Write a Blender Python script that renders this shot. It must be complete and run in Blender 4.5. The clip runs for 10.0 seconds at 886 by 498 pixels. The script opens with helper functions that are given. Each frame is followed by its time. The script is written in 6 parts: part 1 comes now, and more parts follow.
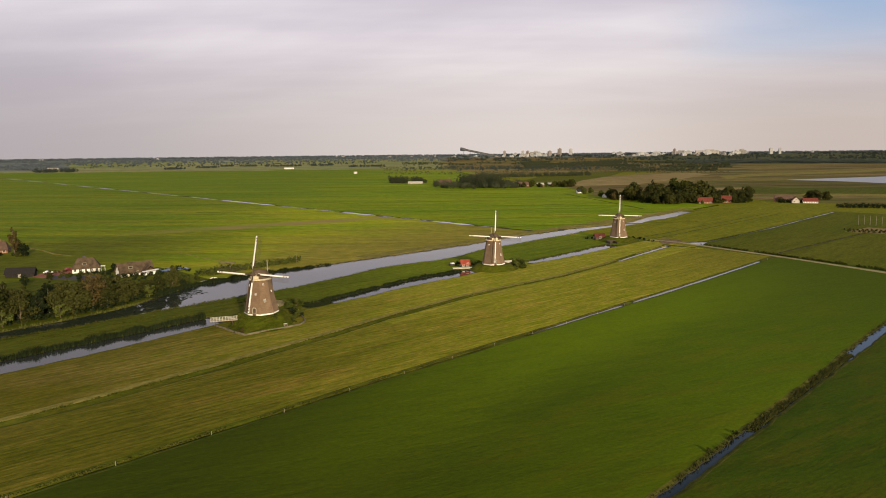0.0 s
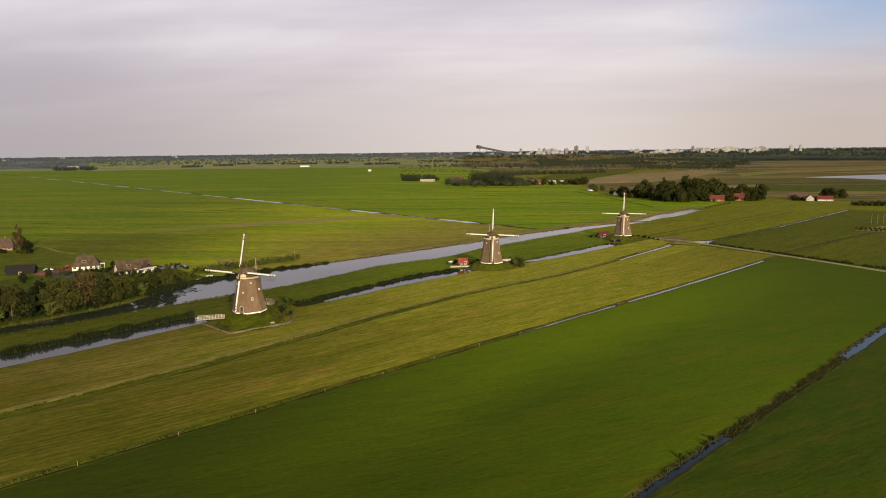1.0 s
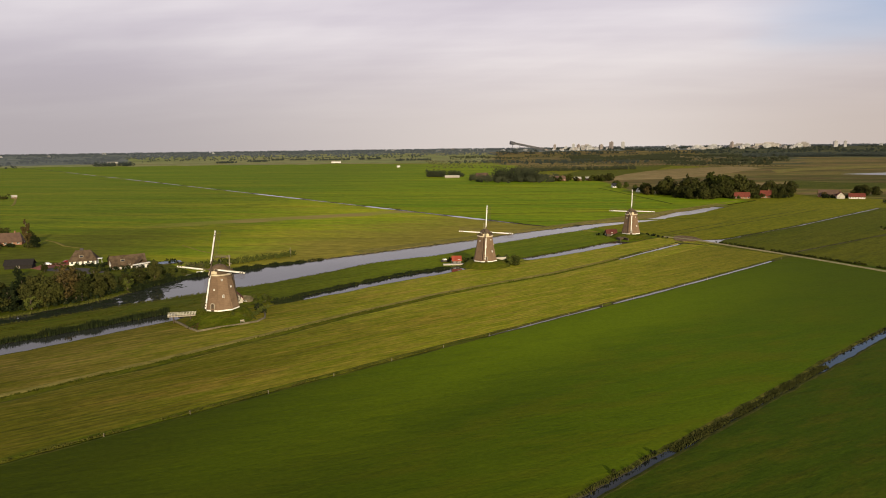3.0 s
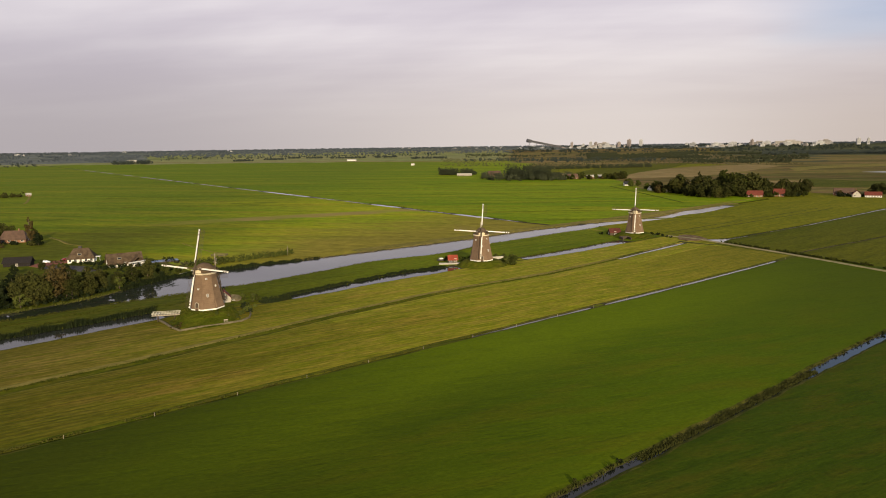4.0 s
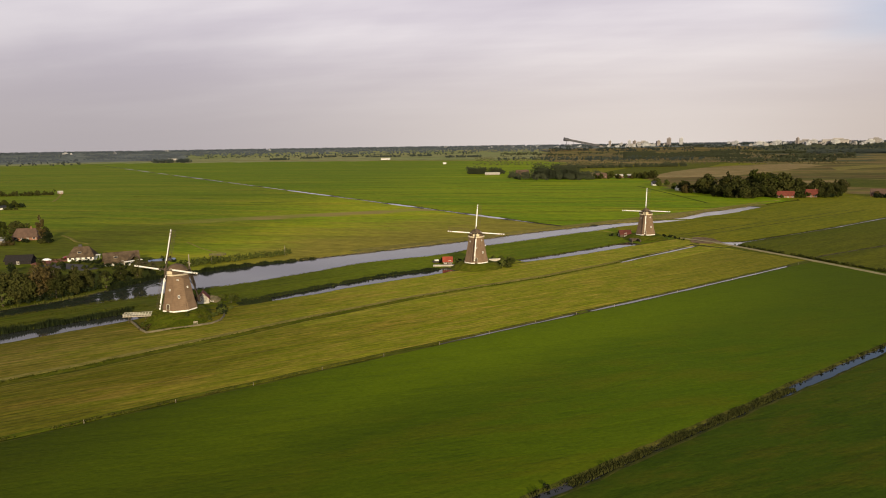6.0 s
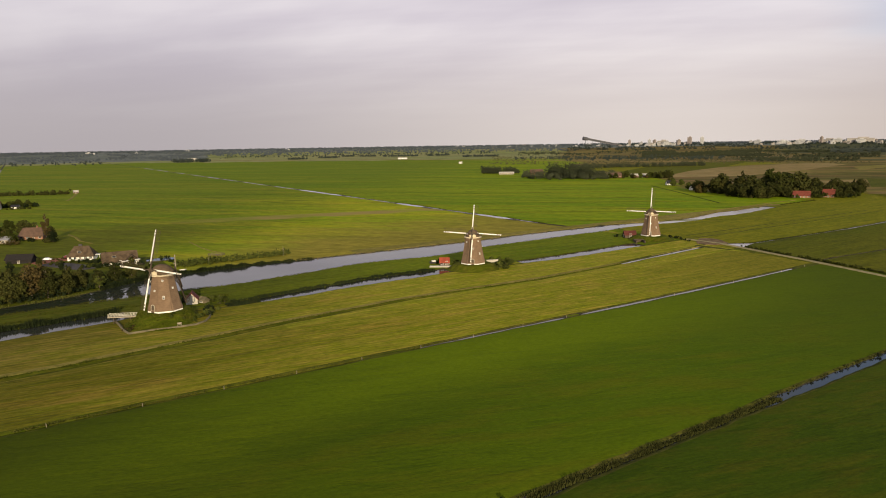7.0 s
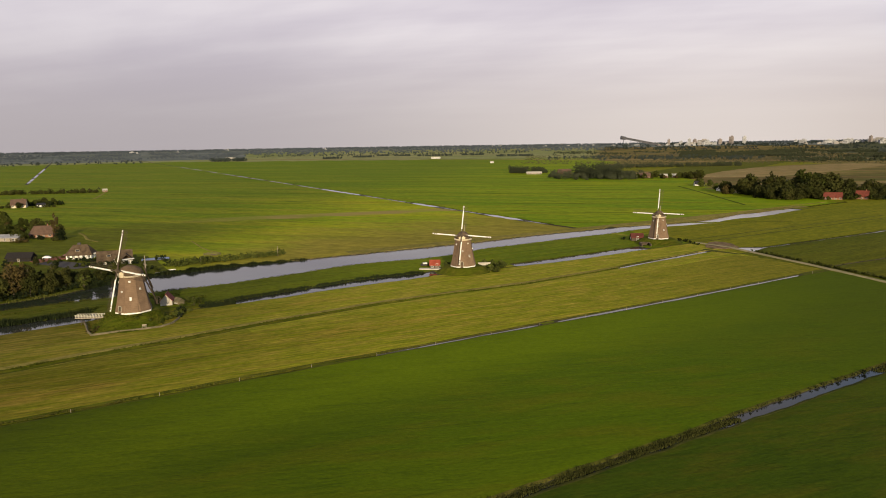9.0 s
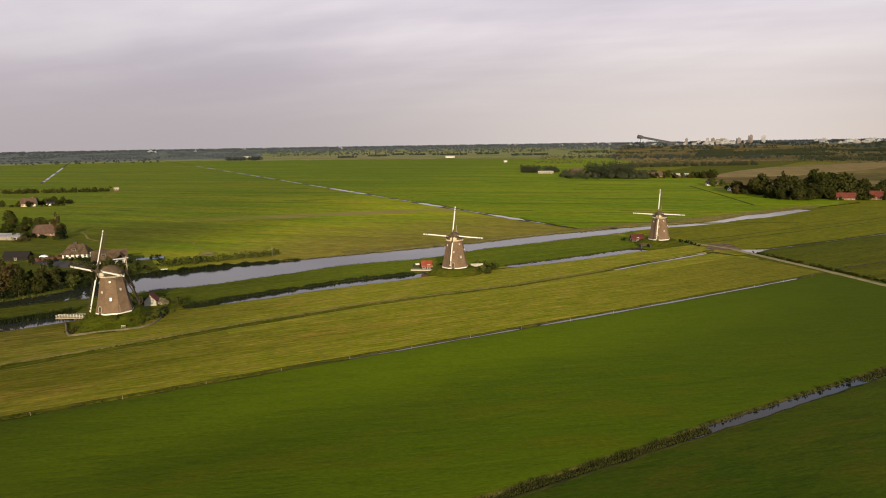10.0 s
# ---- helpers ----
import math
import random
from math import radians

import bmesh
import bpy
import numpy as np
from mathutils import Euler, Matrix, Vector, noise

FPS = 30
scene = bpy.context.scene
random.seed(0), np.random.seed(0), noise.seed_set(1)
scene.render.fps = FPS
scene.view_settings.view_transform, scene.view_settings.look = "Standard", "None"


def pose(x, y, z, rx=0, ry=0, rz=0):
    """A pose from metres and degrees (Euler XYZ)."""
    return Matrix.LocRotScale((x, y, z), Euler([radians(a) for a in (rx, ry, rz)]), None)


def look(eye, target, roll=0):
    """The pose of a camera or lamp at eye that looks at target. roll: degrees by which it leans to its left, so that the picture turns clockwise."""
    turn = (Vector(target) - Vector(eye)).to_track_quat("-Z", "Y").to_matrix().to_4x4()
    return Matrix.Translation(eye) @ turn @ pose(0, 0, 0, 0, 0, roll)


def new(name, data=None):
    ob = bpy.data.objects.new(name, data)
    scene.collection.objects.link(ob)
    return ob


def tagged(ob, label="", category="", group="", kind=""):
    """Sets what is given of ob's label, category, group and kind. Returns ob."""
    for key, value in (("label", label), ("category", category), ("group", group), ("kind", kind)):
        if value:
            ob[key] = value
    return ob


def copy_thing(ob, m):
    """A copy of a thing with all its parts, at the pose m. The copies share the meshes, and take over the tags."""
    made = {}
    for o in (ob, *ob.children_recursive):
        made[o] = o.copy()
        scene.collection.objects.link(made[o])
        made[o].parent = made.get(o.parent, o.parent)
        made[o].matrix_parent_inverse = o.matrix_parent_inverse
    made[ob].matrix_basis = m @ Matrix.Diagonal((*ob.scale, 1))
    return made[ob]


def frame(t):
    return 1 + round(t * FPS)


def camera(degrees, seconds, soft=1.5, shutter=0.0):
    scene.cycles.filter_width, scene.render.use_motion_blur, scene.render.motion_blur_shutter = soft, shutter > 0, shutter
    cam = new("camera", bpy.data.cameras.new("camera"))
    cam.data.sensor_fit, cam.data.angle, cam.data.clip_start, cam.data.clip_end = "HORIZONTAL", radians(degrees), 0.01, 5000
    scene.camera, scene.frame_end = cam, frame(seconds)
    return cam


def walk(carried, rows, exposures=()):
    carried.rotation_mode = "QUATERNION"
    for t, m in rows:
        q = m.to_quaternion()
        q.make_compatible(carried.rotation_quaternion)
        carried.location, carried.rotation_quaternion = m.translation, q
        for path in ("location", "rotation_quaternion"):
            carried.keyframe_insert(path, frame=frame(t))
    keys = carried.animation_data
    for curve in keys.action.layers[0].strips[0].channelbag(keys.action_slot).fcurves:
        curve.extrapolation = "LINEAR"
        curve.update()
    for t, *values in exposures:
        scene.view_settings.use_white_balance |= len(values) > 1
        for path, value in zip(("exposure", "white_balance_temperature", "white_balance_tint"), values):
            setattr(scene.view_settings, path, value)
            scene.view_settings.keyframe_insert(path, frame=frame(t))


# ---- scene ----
cam = camera(66.0, 10.0, 0.98)
PATH = [
    (0, (4.835, 0.528, 56.833), (4.842, 2.508, 56.552), -0.6),
    (0.5, (9.634, 1.783, 56.757), (9.616, 3.763, 56.473), -0.7),
    (1, (14.557, 3.218, 56.653), (14.513, 5.196, 56.366), -0.7),
    (1.5, (19.578, 4.851, 56.526), (19.507, 6.829, 56.236), -0.7),
    (2, (24.643, 6.636, 56.379), (24.547, 8.612, 56.087), -0.7),
    (2.5, (29.663, 8.566, 56.248), (29.541, 10.54, 55.954), -0.7),
    (4, (44.801, 15.256, 55.892), (44.601, 17.223, 55.59), -0.8),
    (4.5, (49.686, 17.661, 55.841), (49.459, 19.625, 55.538), -0.8),
    (5, (54.581, 20.28, 55.811), (54.325, 22.24, 55.507), -0.8),
    (5.5, (59.372, 22.994, 55.761), (59.088, 24.951, 55.457), -0.8),
    (7, (73.753, 31.825, 55.507), (73.385, 33.767, 55.202), -0.9),
    (7.5, (78.518, 34.813, 55.422), (78.122, 36.75, 55.117), -0.9),
    (8, (83.363, 37.89, 55.321), (82.939, 39.821, 55.016), -0.9),
    (8.5, (88.224, 40.956, 55.237), (87.773, 42.88, 54.932), -0.9),
    (9, (93.1, 44.067, 55.192), (92.623, 45.985, 54.887), -0.9),
    (9.5, (97.953, 47.202, 55.201), (97.453, 49.115, 54.896), -0.9),
    (10, (102.852, 50.503, 55.215), (102.327, 52.408, 54.908), -0.9),
]
walk(cam, [(t, look(eye, target, roll)) for t, eye, target, roll in PATH], [(0, 0.08)])

# ---- light ----
SUN_AZ, SUN_EL = radians(158.0), radians(13.5)      # clockwise from +y, and height
sun_way = Vector((math.sin(SUN_AZ) * math.cos(SUN_EL), math.cos(SUN_AZ) * math.cos(SUN_EL), math.sin(SUN_EL)))
sun_data = bpy.data.lights.new("sun", "SUN")
sun_data.energy, sun_data.angle, sun_data.color = 5.0, radians(0.8), (1.0, 0.82, 0.56)
sun = new("sun", sun_data)
sun.matrix_world = look(sun_way * 200, (0, 0, 0))

world = bpy.data.worlds.new("sky")
scene.world = world
world.use_nodes = True


class Net:
    """A small helper for node trees."""

    def __init__(self, tree):
        self.tree = tree
        tree.nodes.clear()

    def node(self, kind, inputs=None, **settings):
        n = self.tree.nodes.new(kind)
        for key, value in settings.items():
            setattr(n, key, value)
        for key, value in (inputs or {}).items():
            if isinstance(value, bpy.types.NodeSocket):
                self.tree.links.new(value, n.inputs[key])
            else:
                n.inputs[key].default_value = value
        return n

    def maths(self, op, a, b=0.0, clamp=False):
        return self.node("ShaderNodeMath", {0: a, 1: b}, operation=op, use_clamp=clamp).outputs[0]

    def noise(self, vector, scale, detail=4.0, rough=0.55):
        return self.node("ShaderNodeTexNoise", {"Vector": vector, "Scale": scale, "Detail": detail, "Roughness": rough}).outputs[0]

    def step(self, value, low, high, to_low=0.0, to_high=1.0):
        n = self.node("ShaderNodeMapRange", {"Value": value, "From Min": low, "From Max": high, "To Min": to_low, "To Max": to_high})
        n.interpolation_type = "SMOOTHSTEP"
        return n.outputs[0]

    def mix(self, f, a, b, blend="MIX"):
        n = self.node("ShaderNodeMix", data_type="RGBA", blend_type=blend)
        for key, value in ((0, f), (6, a), (7, b)):
            if isinstance(value, bpy.types.NodeSocket):
                self.tree.links.new(value, n.inputs[key])
            else:
                n.inputs[key].default_value = value if key == 0 else (*value, 1)
        return n.outputs[2]

    def mapped(self, vector, scale=(1, 1, 1), turn=0.0):
        return self.node("ShaderNodeMapping", {"Vector": vector, "Scale": scale, "Rotation": (0, 0, turn)}).outputs[0]


def make_sky():
    net = Net(world.node_tree)
    way = net.node("ShaderNodeTexCoord").outputs["Generated"]
    sky = net.node("ShaderNodeTexSky", sky_type="NISHITA", sun_disc=False, sun_elevation=SUN_EL, sun_rotation=SUN_AZ, air_density=1.0, dust_density=1.5).outputs[0]
    xyz = net.node("ShaderNodeSeparateXYZ", {0: way})
    up = net.maths("MAXIMUM", xyz.outputs[2], 0.0)
    over = net.maths("ADD", up, 0.10)
    plane = net.node("ShaderNodeCombineXYZ", {0: net.maths("DIVIDE", xyz.outputs[0], over), 1: net.maths("DIVIDE", xyz.outputs[1], over), 2: 0.0}).outputs[0]
    sheet = net.noise(net.mapped(plane, (0.26, 0.34, 1), 0.20), 1.0, 4.0, 0.45)
    streak = net.noise(net.mapped(net.mapped(plane, (1, 1, 1), -0.75), (0.8, 0.26, 1)), 1.3, 5.0, 0.52)
    # veils of cloud over the low sky, clear towards the right and overhead
    side = net.maths("ADD", net.maths("MULTIPLY", xyz.outputs[0], 0.9), up)
    gap = net.step(net.maths("ADD", side, net.maths("MULTIPLY", net.maths("SUBTRACT", sheet, 0.5), 0.8)), 0.44, 0.66)
    gap = net.maths("MULTIPLY", gap, net.step(up, 0.07, 0.18))
    cover = net.maths("SUBTRACT", 0.98, net.maths("MULTIPLY", gap, 0.92))
    wisp = net.noise(net.mapped(plane, (0.30, 0.95, 1), -0.12), 1.3, 5.0, 0.55)
    veil = net.maths("ADD", net.maths("MULTIPLY", streak, 0.20), net.maths("MULTIPLY", wisp, 0.26))
    light = net.step(net.maths("ADD", net.maths("MULTIPLY", sheet, 0.54), veil), 0.37, 0.65)
    cloud = net.mix(light, (0.592, 0.535, 0.60), (0.89, 0.828, 0.842))
    cloud = net.mix(net.step(xyz.outputs[0], -0.15, -0.65), cloud, net.mix(1.0, cloud, (0.86, 0.86, 0.88), "MULTIPLY"))
    cloud = net.mix(net.step(xyz.outputs[0], 0.05, 0.55), cloud, net.mix(1.0, cloud, (0.86, 0.87, 0.90), "MULTIPLY"))
    low = net.step(up, 0.0, 0.20)
    warm = net.step(xyz.outputs[0], -0.6, 0.15)
    rim = net.mix(warm, (0.43, 0.385, 0.395), (0.70, 0.62, 0.572))
    rim = net.mix(net.step(xyz.outputs[0], 0.15, 0.5), rim, (0.56, 0.475, 0.425))
    cloud = net.mix(low, rim, cloud)
    blue = net.mix(1.0, sky, (0.102, 0.10, 0.090), "MULTIPLY")
    blue = net.mix(net.step(up, 0.22, 0.5, 0.65, 0.25), blue, (0.38, 0.50, 0.78))
    both = net.mix(cover, blue, cloud)
    out = net.node("ShaderNodeOutputWorld")
    back = net.node("ShaderNodeBackground", {"Color": both, "Strength": 1.0})
    net.tree.links.new(back.outputs[0], out.inputs[0])


make_sky()

# ---- materials ----
TURN45 = radians(-45)


def material(name):
    m = bpy.data.materials.new(name)
    m.use_nodes = True
    return m, Net(m.node_tree)


def finish(net, color, rough=0.8, bump=None, strength=0.3, distance=0.1, **more):
    out = net.node("ShaderNodeOutputMaterial")
    inputs = {"Base Color": color if isinstance(color, bpy.types.NodeSocket) else (*color, 1), "Roughness": rough}
    inputs.update(more)
    if bump is not None:
        inputs["Normal"] = net.node("ShaderNodeBump", {"Height": bump, "Strength": strength, "Distance": distance}).outputs[0]
    shader = net.node("ShaderNodeBsdfPrincipled", inputs)
    net.tree.links.new(shader.outputs[0], out.inputs[0])


def grass(name, dark, light, tint, stripe=0.0, gap=3.0, along=0.0, patch=0.02, fine=0.9, mown=False, dry=None, west=None, grain=0.7, across=None, east=None, long=0.045, relief=0.6, reach=(0, -330, 0.65), turn=(-70, 45), plots=None, mottle=0.35):
    """Meadow: mottling at several scales, rows of mowing or uneven streaks along the plots, and dry strips."""
    m, net = material(name)
    co = net.node("ShaderNodeTexCoord").outputs["Object"]
    rows = net.mapped(co, (1, 1, 1), TURN45 + along)
    big = net.noise(net.mapped(rows, (0.35, 1, 1)), patch, 5.0, 0.62)
    mid = net.noise(net.mapped(rows, (0.30, 1, 1)), patch * 9, 5.0, 0.68)
    small = net.noise(net.mapped(rows, (0.5, 1, 1)), fine, 4.0, 0.72)
    color = net.mix(net.step(big, 0.38, 0.62), dark, light)
    color = net.mix(net.step(mid, 0.44, 0.66, 0.0, 0.75), color, tint)
    if west:
        # tone changes westwards; on lush grass the darker tone paints lens fall-off
        xx = net.node("ShaderNodeSeparateXYZ", {0: co}).outputs[0]
        color = net.mix(net.step(net.maths("ADD", xx, net.maths("MULTIPLY", net.maths("SUBTRACT", big, 0.5), (reach[0] - reach[1]) * 0.7)), reach[0], reach[1], 0.0, reach[2]), color, west)
    if east:
        # paler sward eastwards; the darker west partly paints lens fall-off
        xe = net.node("ShaderNodeSeparateXYZ", {0: co}).outputs[0]
        color = net.mix(net.step(net.maths("ADD", xe, net.maths("MULTIPLY", net.maths("SUBTRACT", big, 0.5), 120.0)), *turn), color, net.mix(net.step(mid, 0.36, 0.60), net.mix(1.0, east, (1.08, 0.99, 1.6), "MULTIPLY"), net.mix(1.0, east, (0.80, 0.92, 0.6), "MULTIPLY")))
    if plots:
        # parcels of grass in long bands, with dark drains between some of them
        wide, share = plots
        belt = net.noise(net.mapped(rows, (0.05, 1, 1)), 1.0 / wide, 2.0, 0.6)
        other = net.noise(net.mapped(rows, (0.09, 1, 1)), 2.3 / wide, 2.0, 0.6)
        color = net.mix(net.step(belt, 0.50, 0.535, 0.0, share), color, net.mix(1.0, color, (0.78, 0.90, 0.65), "MULTIPLY"))
        color = net.mix(net.step(other, 0.53, 0.57, 0.0, share), color, net.mix(1.0, color, (1.22, 1.05, 1.5), "MULTIPLY"))
        drain = net.step(net.maths("ABSOLUTE", net.maths("SUBTRACT", belt, 0.46)), 0.010, 0.003, 0.0, 0.85)
        drain = net.maths("MULTIPLY", drain, net.step(net.noise(rows, 0.02, 3.0), 0.46, 0.56))
        color = net.mix(drain, color, net.mix(1.0, color, (0.42, 0.5, 0.5), "MULTIPLY"))
    if mown:
        # worn, drier patches
        worn = net.step(net.noise(net.mapped(rows, (0.25, 1, 1), 0.2), 0.045, 5.0, 0.65), 0.54, 0.68, 0.0, 0.7)
        color = net.mix(worn, color, net.mix(1.0, color, (1.30, 1.04, 1.6), "MULTIPLY"))
    if across:
        # sward changes slowly across the plot; lush and mown side tones paint lens fall-off
        for v0, v1, tone, side in across:
            vv = net.node("ShaderNodeVectorMath", {0: co, 1: (-0.7071, 0.7071, 0.0)}, operation="DOT_PRODUCT").outputs["Value"]
            shift = net.maths("MULTIPLY", net.maths("SUBTRACT", net.maths("ADD", big, mid), 1.0), (v1 - v0) * 0.9)
            share = net.step(net.maths("ADD", vv, shift), v0, v1)
            if side:
                share = net.maths("MULTIPLY", share, net.step(net.node("ShaderNodeSeparateXYZ", {0: co}).outputs[0], *side))
            color = net.mix(share, color, tone)
    color = net.mix(net.step(small, 0.34, 0.66, 0.0, grain), color, net.mix(1.0, color, (0.50, 0.53, 0.46), "MULTIPLY"))
    if mottle:
        # tufts and thin spots, drawn out along the plot
        tuft = net.noise(net.mapped(rows, (0.22, 1, 1)), fine * 0.42, 6.0, 0.74)
        color = net.mix(net.step(tuft, 0.50, 0.62, 0.0, mottle), color, net.mix(1.0, color, (0.50, 0.58, 0.48), "MULTIPLY"))
        color = net.mix(net.step(tuft, 0.46, 0.35, 0.0, mottle), color, net.mix(1.0, color, (1.55, 1.42, 1.7), "MULTIPLY"))
    height = net.maths("ADD", net.maths("MULTIPLY", small, 0.5), mid)
    if stripe:
        if mown:
            y = net.node("ShaderNodeSeparateXYZ", {0: rows}).outputs[1]
            wob = net.maths("MULTIPLY", net.noise(net.mapped(rows, (0.05, 0.5, 1)), 0.3, 3.0), 5.0)
            wave = net.maths("SINE", net.maths("MULTIPLY", net.maths("ADD", y, wob), 2 * math.pi / gap))
            broken = net.step(net.noise(net.mapped(rows, (0.04, 0.9, 1)), 0.35, 4.0, 0.65), 0.40, 0.66)
            line = net.maths("MULTIPLY", net.step(wave, -0.3, 0.9), broken)
            swath = net.maths("MULTIPLY", net.step(wave, -0.2, -0.95), net.step(net.noise(net.mapped(rows, (0.05, 0.7, 1)), 0.5, 4.0, 0.65), 0.42, 0.62))
            color = net.mix(net.maths("MULTIPLY", swath, 0.80), color, net.mix(1.0, color, (1.40, 1.25, 1.9), "MULTIPLY"))
        else:
            line = net.step(net.noise(net.mapped(rows, (long, 1, 1)), 1.0 / gap, 5.0, 0.68), 0.46, 0.64)
            pale = net.step(net.noise(net.mapped(rows, (long * 0.7, 1, 1)), 1.7 / gap, 4.0, 0.65), 0.55, 0.72)
            color = net.mix(net.maths("MULTIPLY", pale, stripe * 0.55), color, net.mix(1.0, color, (1.5, 1.28, 1.5), "MULTIPLY"))
        color = net.mix(net.maths("MULTIPLY", line, stripe), color, net.mix(1.0, color, (0.55, 0.62, 0.55), "MULTIPLY"))
        height = net.maths("SUBTRACT", height, net.maths("MULTIPLY", line, 0.5))
    if dry:
        # a long strip of dry grass across the plot
        wide, tone = dry
        band = net.node("ShaderNodeVectorMath", {0: co, 1: (-0.361, 0.932, 0.0)}, operation="DOT_PRODUCT").outputs["Value"]
        run = net.node("ShaderNodeVectorMath", {0: co, 1: (0.932, 0.361, 0.0)}, operation="DOT_PRODUCT").outputs["Value"]
        off = net.maths("ABSOLUTE", net.maths("ADD", net.maths("SUBTRACT", net.maths("SUBTRACT", band, net.maths("MULTIPLY", run, 0.17)), 549.0), net.maths("MULTIPLY", net.maths("SUBTRACT", mid, 0.5), 26.0)))
        mask = net.maths("MULTIPLY", net.step(off, wide, wide * 0.4), net.maths("MULTIPLY", net.step(run, -60, 60), net.step(run, 330, 240)))
        color = net.mix(net.maths("MULTIPLY", mask, net.step(mid, 0.36, 0.62, 0.45, 0.95)), color, tone)
    finish(net, color, 0.95, height, relief, 0.3, **{"Specular IOR Level": 0.04})
    return m


def plain(name, a, b, scale=1.0, rough=0.8, bump=0.3, metal=0.0, stretch=(1, 1, 1), distance=0.05, dirt=0.35):
    """Paint, plaster, wood, stone: two tones at a coarse and a fine scale, with a bump."""
    m, net = material(name)
    co = net.mapped(net.node("ShaderNodeTexCoord").outputs["Object"], stretch)
    coarse = net.noise(co, scale, 4.0, 0.6)
    fine = net.noise(co, scale * 7, 4.0, 0.65)
    color = net.mix(net.step(coarse, 0.35, 0.65), a, b)
    color = net.mix(net.step(fine, 0.45, 0.75, 0.0, dirt), color, net.mix(1.0, color, (0.5, 0.5, 0.5), "MULTIPLY"))
    finish(net, color, rough, fine, bump, distance, Metallic=metal, **{"Specular IOR Level": 0.5 if rough < 0.5 else 0.15})
    return m


def leaves(name, a, b, c, lay=0.0):
    """Foliage: each clump of leaves has a tone of its own."""
    m, net = material(name)
    rnd = net.node("ShaderNodeNewGeometry").outputs["Random Per Island"]
    tree = net.node("ShaderNodeObjectInfo").outputs["Random"]
    co = net.node("ShaderNodeTexCoord").outputs["Object"]
    color = net.mix(rnd, a, b)
    color = net.mix(net.step(net.noise(co, 0.25, 2.0), 0.45, 0.7, 0.0, 0.7), color, c)
    color = net.mix(net.maths("MULTIPLY", tree, 0.85), color, net.mix(1.0, color, (0.50, 0.55, 0.50), "MULTIPLY"))
    if lay:
        # bends the shading normals towards one slant, so the clumps shade evenly
        own = net.node("ShaderNodeVectorMath", {0: net.node("ShaderNodeNewGeometry").outputs["Normal"], 3: 1.0 - lay}, operation="SCALE").outputs[0]
        both = net.node("ShaderNodeVectorMath", {0: own, 1: (0.12 * lay, -0.40 * lay, 0.90 * lay)}, operation="ADD").outputs[0]
        slant = net.node("ShaderNodeVectorMath", {0: both}, operation="NORMALIZE").outputs[0]
        finish(net, color, 0.85, Normal=slant, **{"Specular IOR Level": 0.1})
        return m
    finish(net, color, 0.85, net.noise(co, 3.0, 2.0), 0.5, 0.2, **{"Specular IOR Level": 0.05})
    return m


def thatch(name, a, b):
    """Weathered reed thatch with faint courses and streaks that run down the slope."""
    m, net = material(name)
    co = net.node("ShaderNodeTexCoord").outputs["Object"]
    coarse = net.noise(co, 0.45, 4.0, 0.6)
    reed = net.noise(net.mapped(co, (6, 6, 0.8)), 2.0, 4.0, 0.7)
    z = net.node("ShaderNodeSeparateXYZ", {0: co}).outputs[2]
    course = net.maths("SINE", net.maths("ADD", net.maths("MULTIPLY", z, 11.0), net.maths("MULTIPLY", coarse, 4.0)))
    color = net.mix(net.step(coarse, 0.3, 0.7), a, b)
    color = net.mix(net.step(reed, 0.4, 0.8, 0.0, 0.55), color, net.mix(1.0, color, (0.5, 0.5, 0.5), "MULTIPLY"))
    color = net.mix(net.step(course, 0.3, 1.0, 0.0, 0.10), color, (0.06, 0.045, 0.035))
    finish(net, color, 0.95, net.maths("ADD", reed, net.maths("MULTIPLY", course, 0.25)), 0.5, 0.08, **{"Specular IOR Level": 0.08})
    return m


def water_material(name, ripple=0.008, base_tint=(0.030, 0.032, 0.027), rough0=0.02, weedy=1.0):
    m, net = material(name)
    co = net.node("ShaderNodeTexCoord").outputs["Object"]
    wave = net.noise(net.mapped(co, (1, 1, 1), TURN45), 1.6, 4.0, 0.6)
    weed = net.step(net.noise(co, 0.12, 5.0, 0.7), 0.60, 0.72, 0.0, weedy)
    color = net.mix(weed, base_tint, (0.03, 0.035, 0.015))
    rough = net.maths("ADD", net.maths("MULTIPLY", weed, 0.06), rough0)
    finish(net, color, rough, wave, ripple, 0.1, IOR=1.33, **{"Specular IOR Level": 0.42})
    return m


def glass_material():
    m, net = material("window_glass")
    co = net.node("ShaderNodeTexCoord").outputs["Object"]
    color = net.mix(net.noise(co, 0.6), (0.012, 0.014, 0.017), (0.035, 0.04, 0.05))
    finish(net, color, 0.22, **{"Specular IOR Level": 0.3})
    return m


def tiles(name, a, b):
    """Roof tiles: fine courses across and pans down the slope."""
    m, net = material(name)
    co = net.node("ShaderNodeTexCoord").outputs["Object"]
    z = net.node("ShaderNodeSeparateXYZ", {0: co}).outputs[2]
    course = net.maths("FRACT", net.maths("MULTIPLY", z, 4.5))
    coarse = net.noise(co, 0.5, 5.0, 0.65)
    fine = net.noise(co, 5.0, 3.0)
    color = net.mix(net.step(coarse, 0.35, 0.65), a, b)
    color = net.mix(net.step(fine, 0.45, 0.8, 0.0, 0.5), color, net.mix(1.0, color, (0.45, 0.45, 0.45), "MULTIPLY"))
    finish(net, color, 0.75, net.maths("ADD", course, fine), 0.4, 0.05, **{"Specular IOR Level": 0.2})
    return m


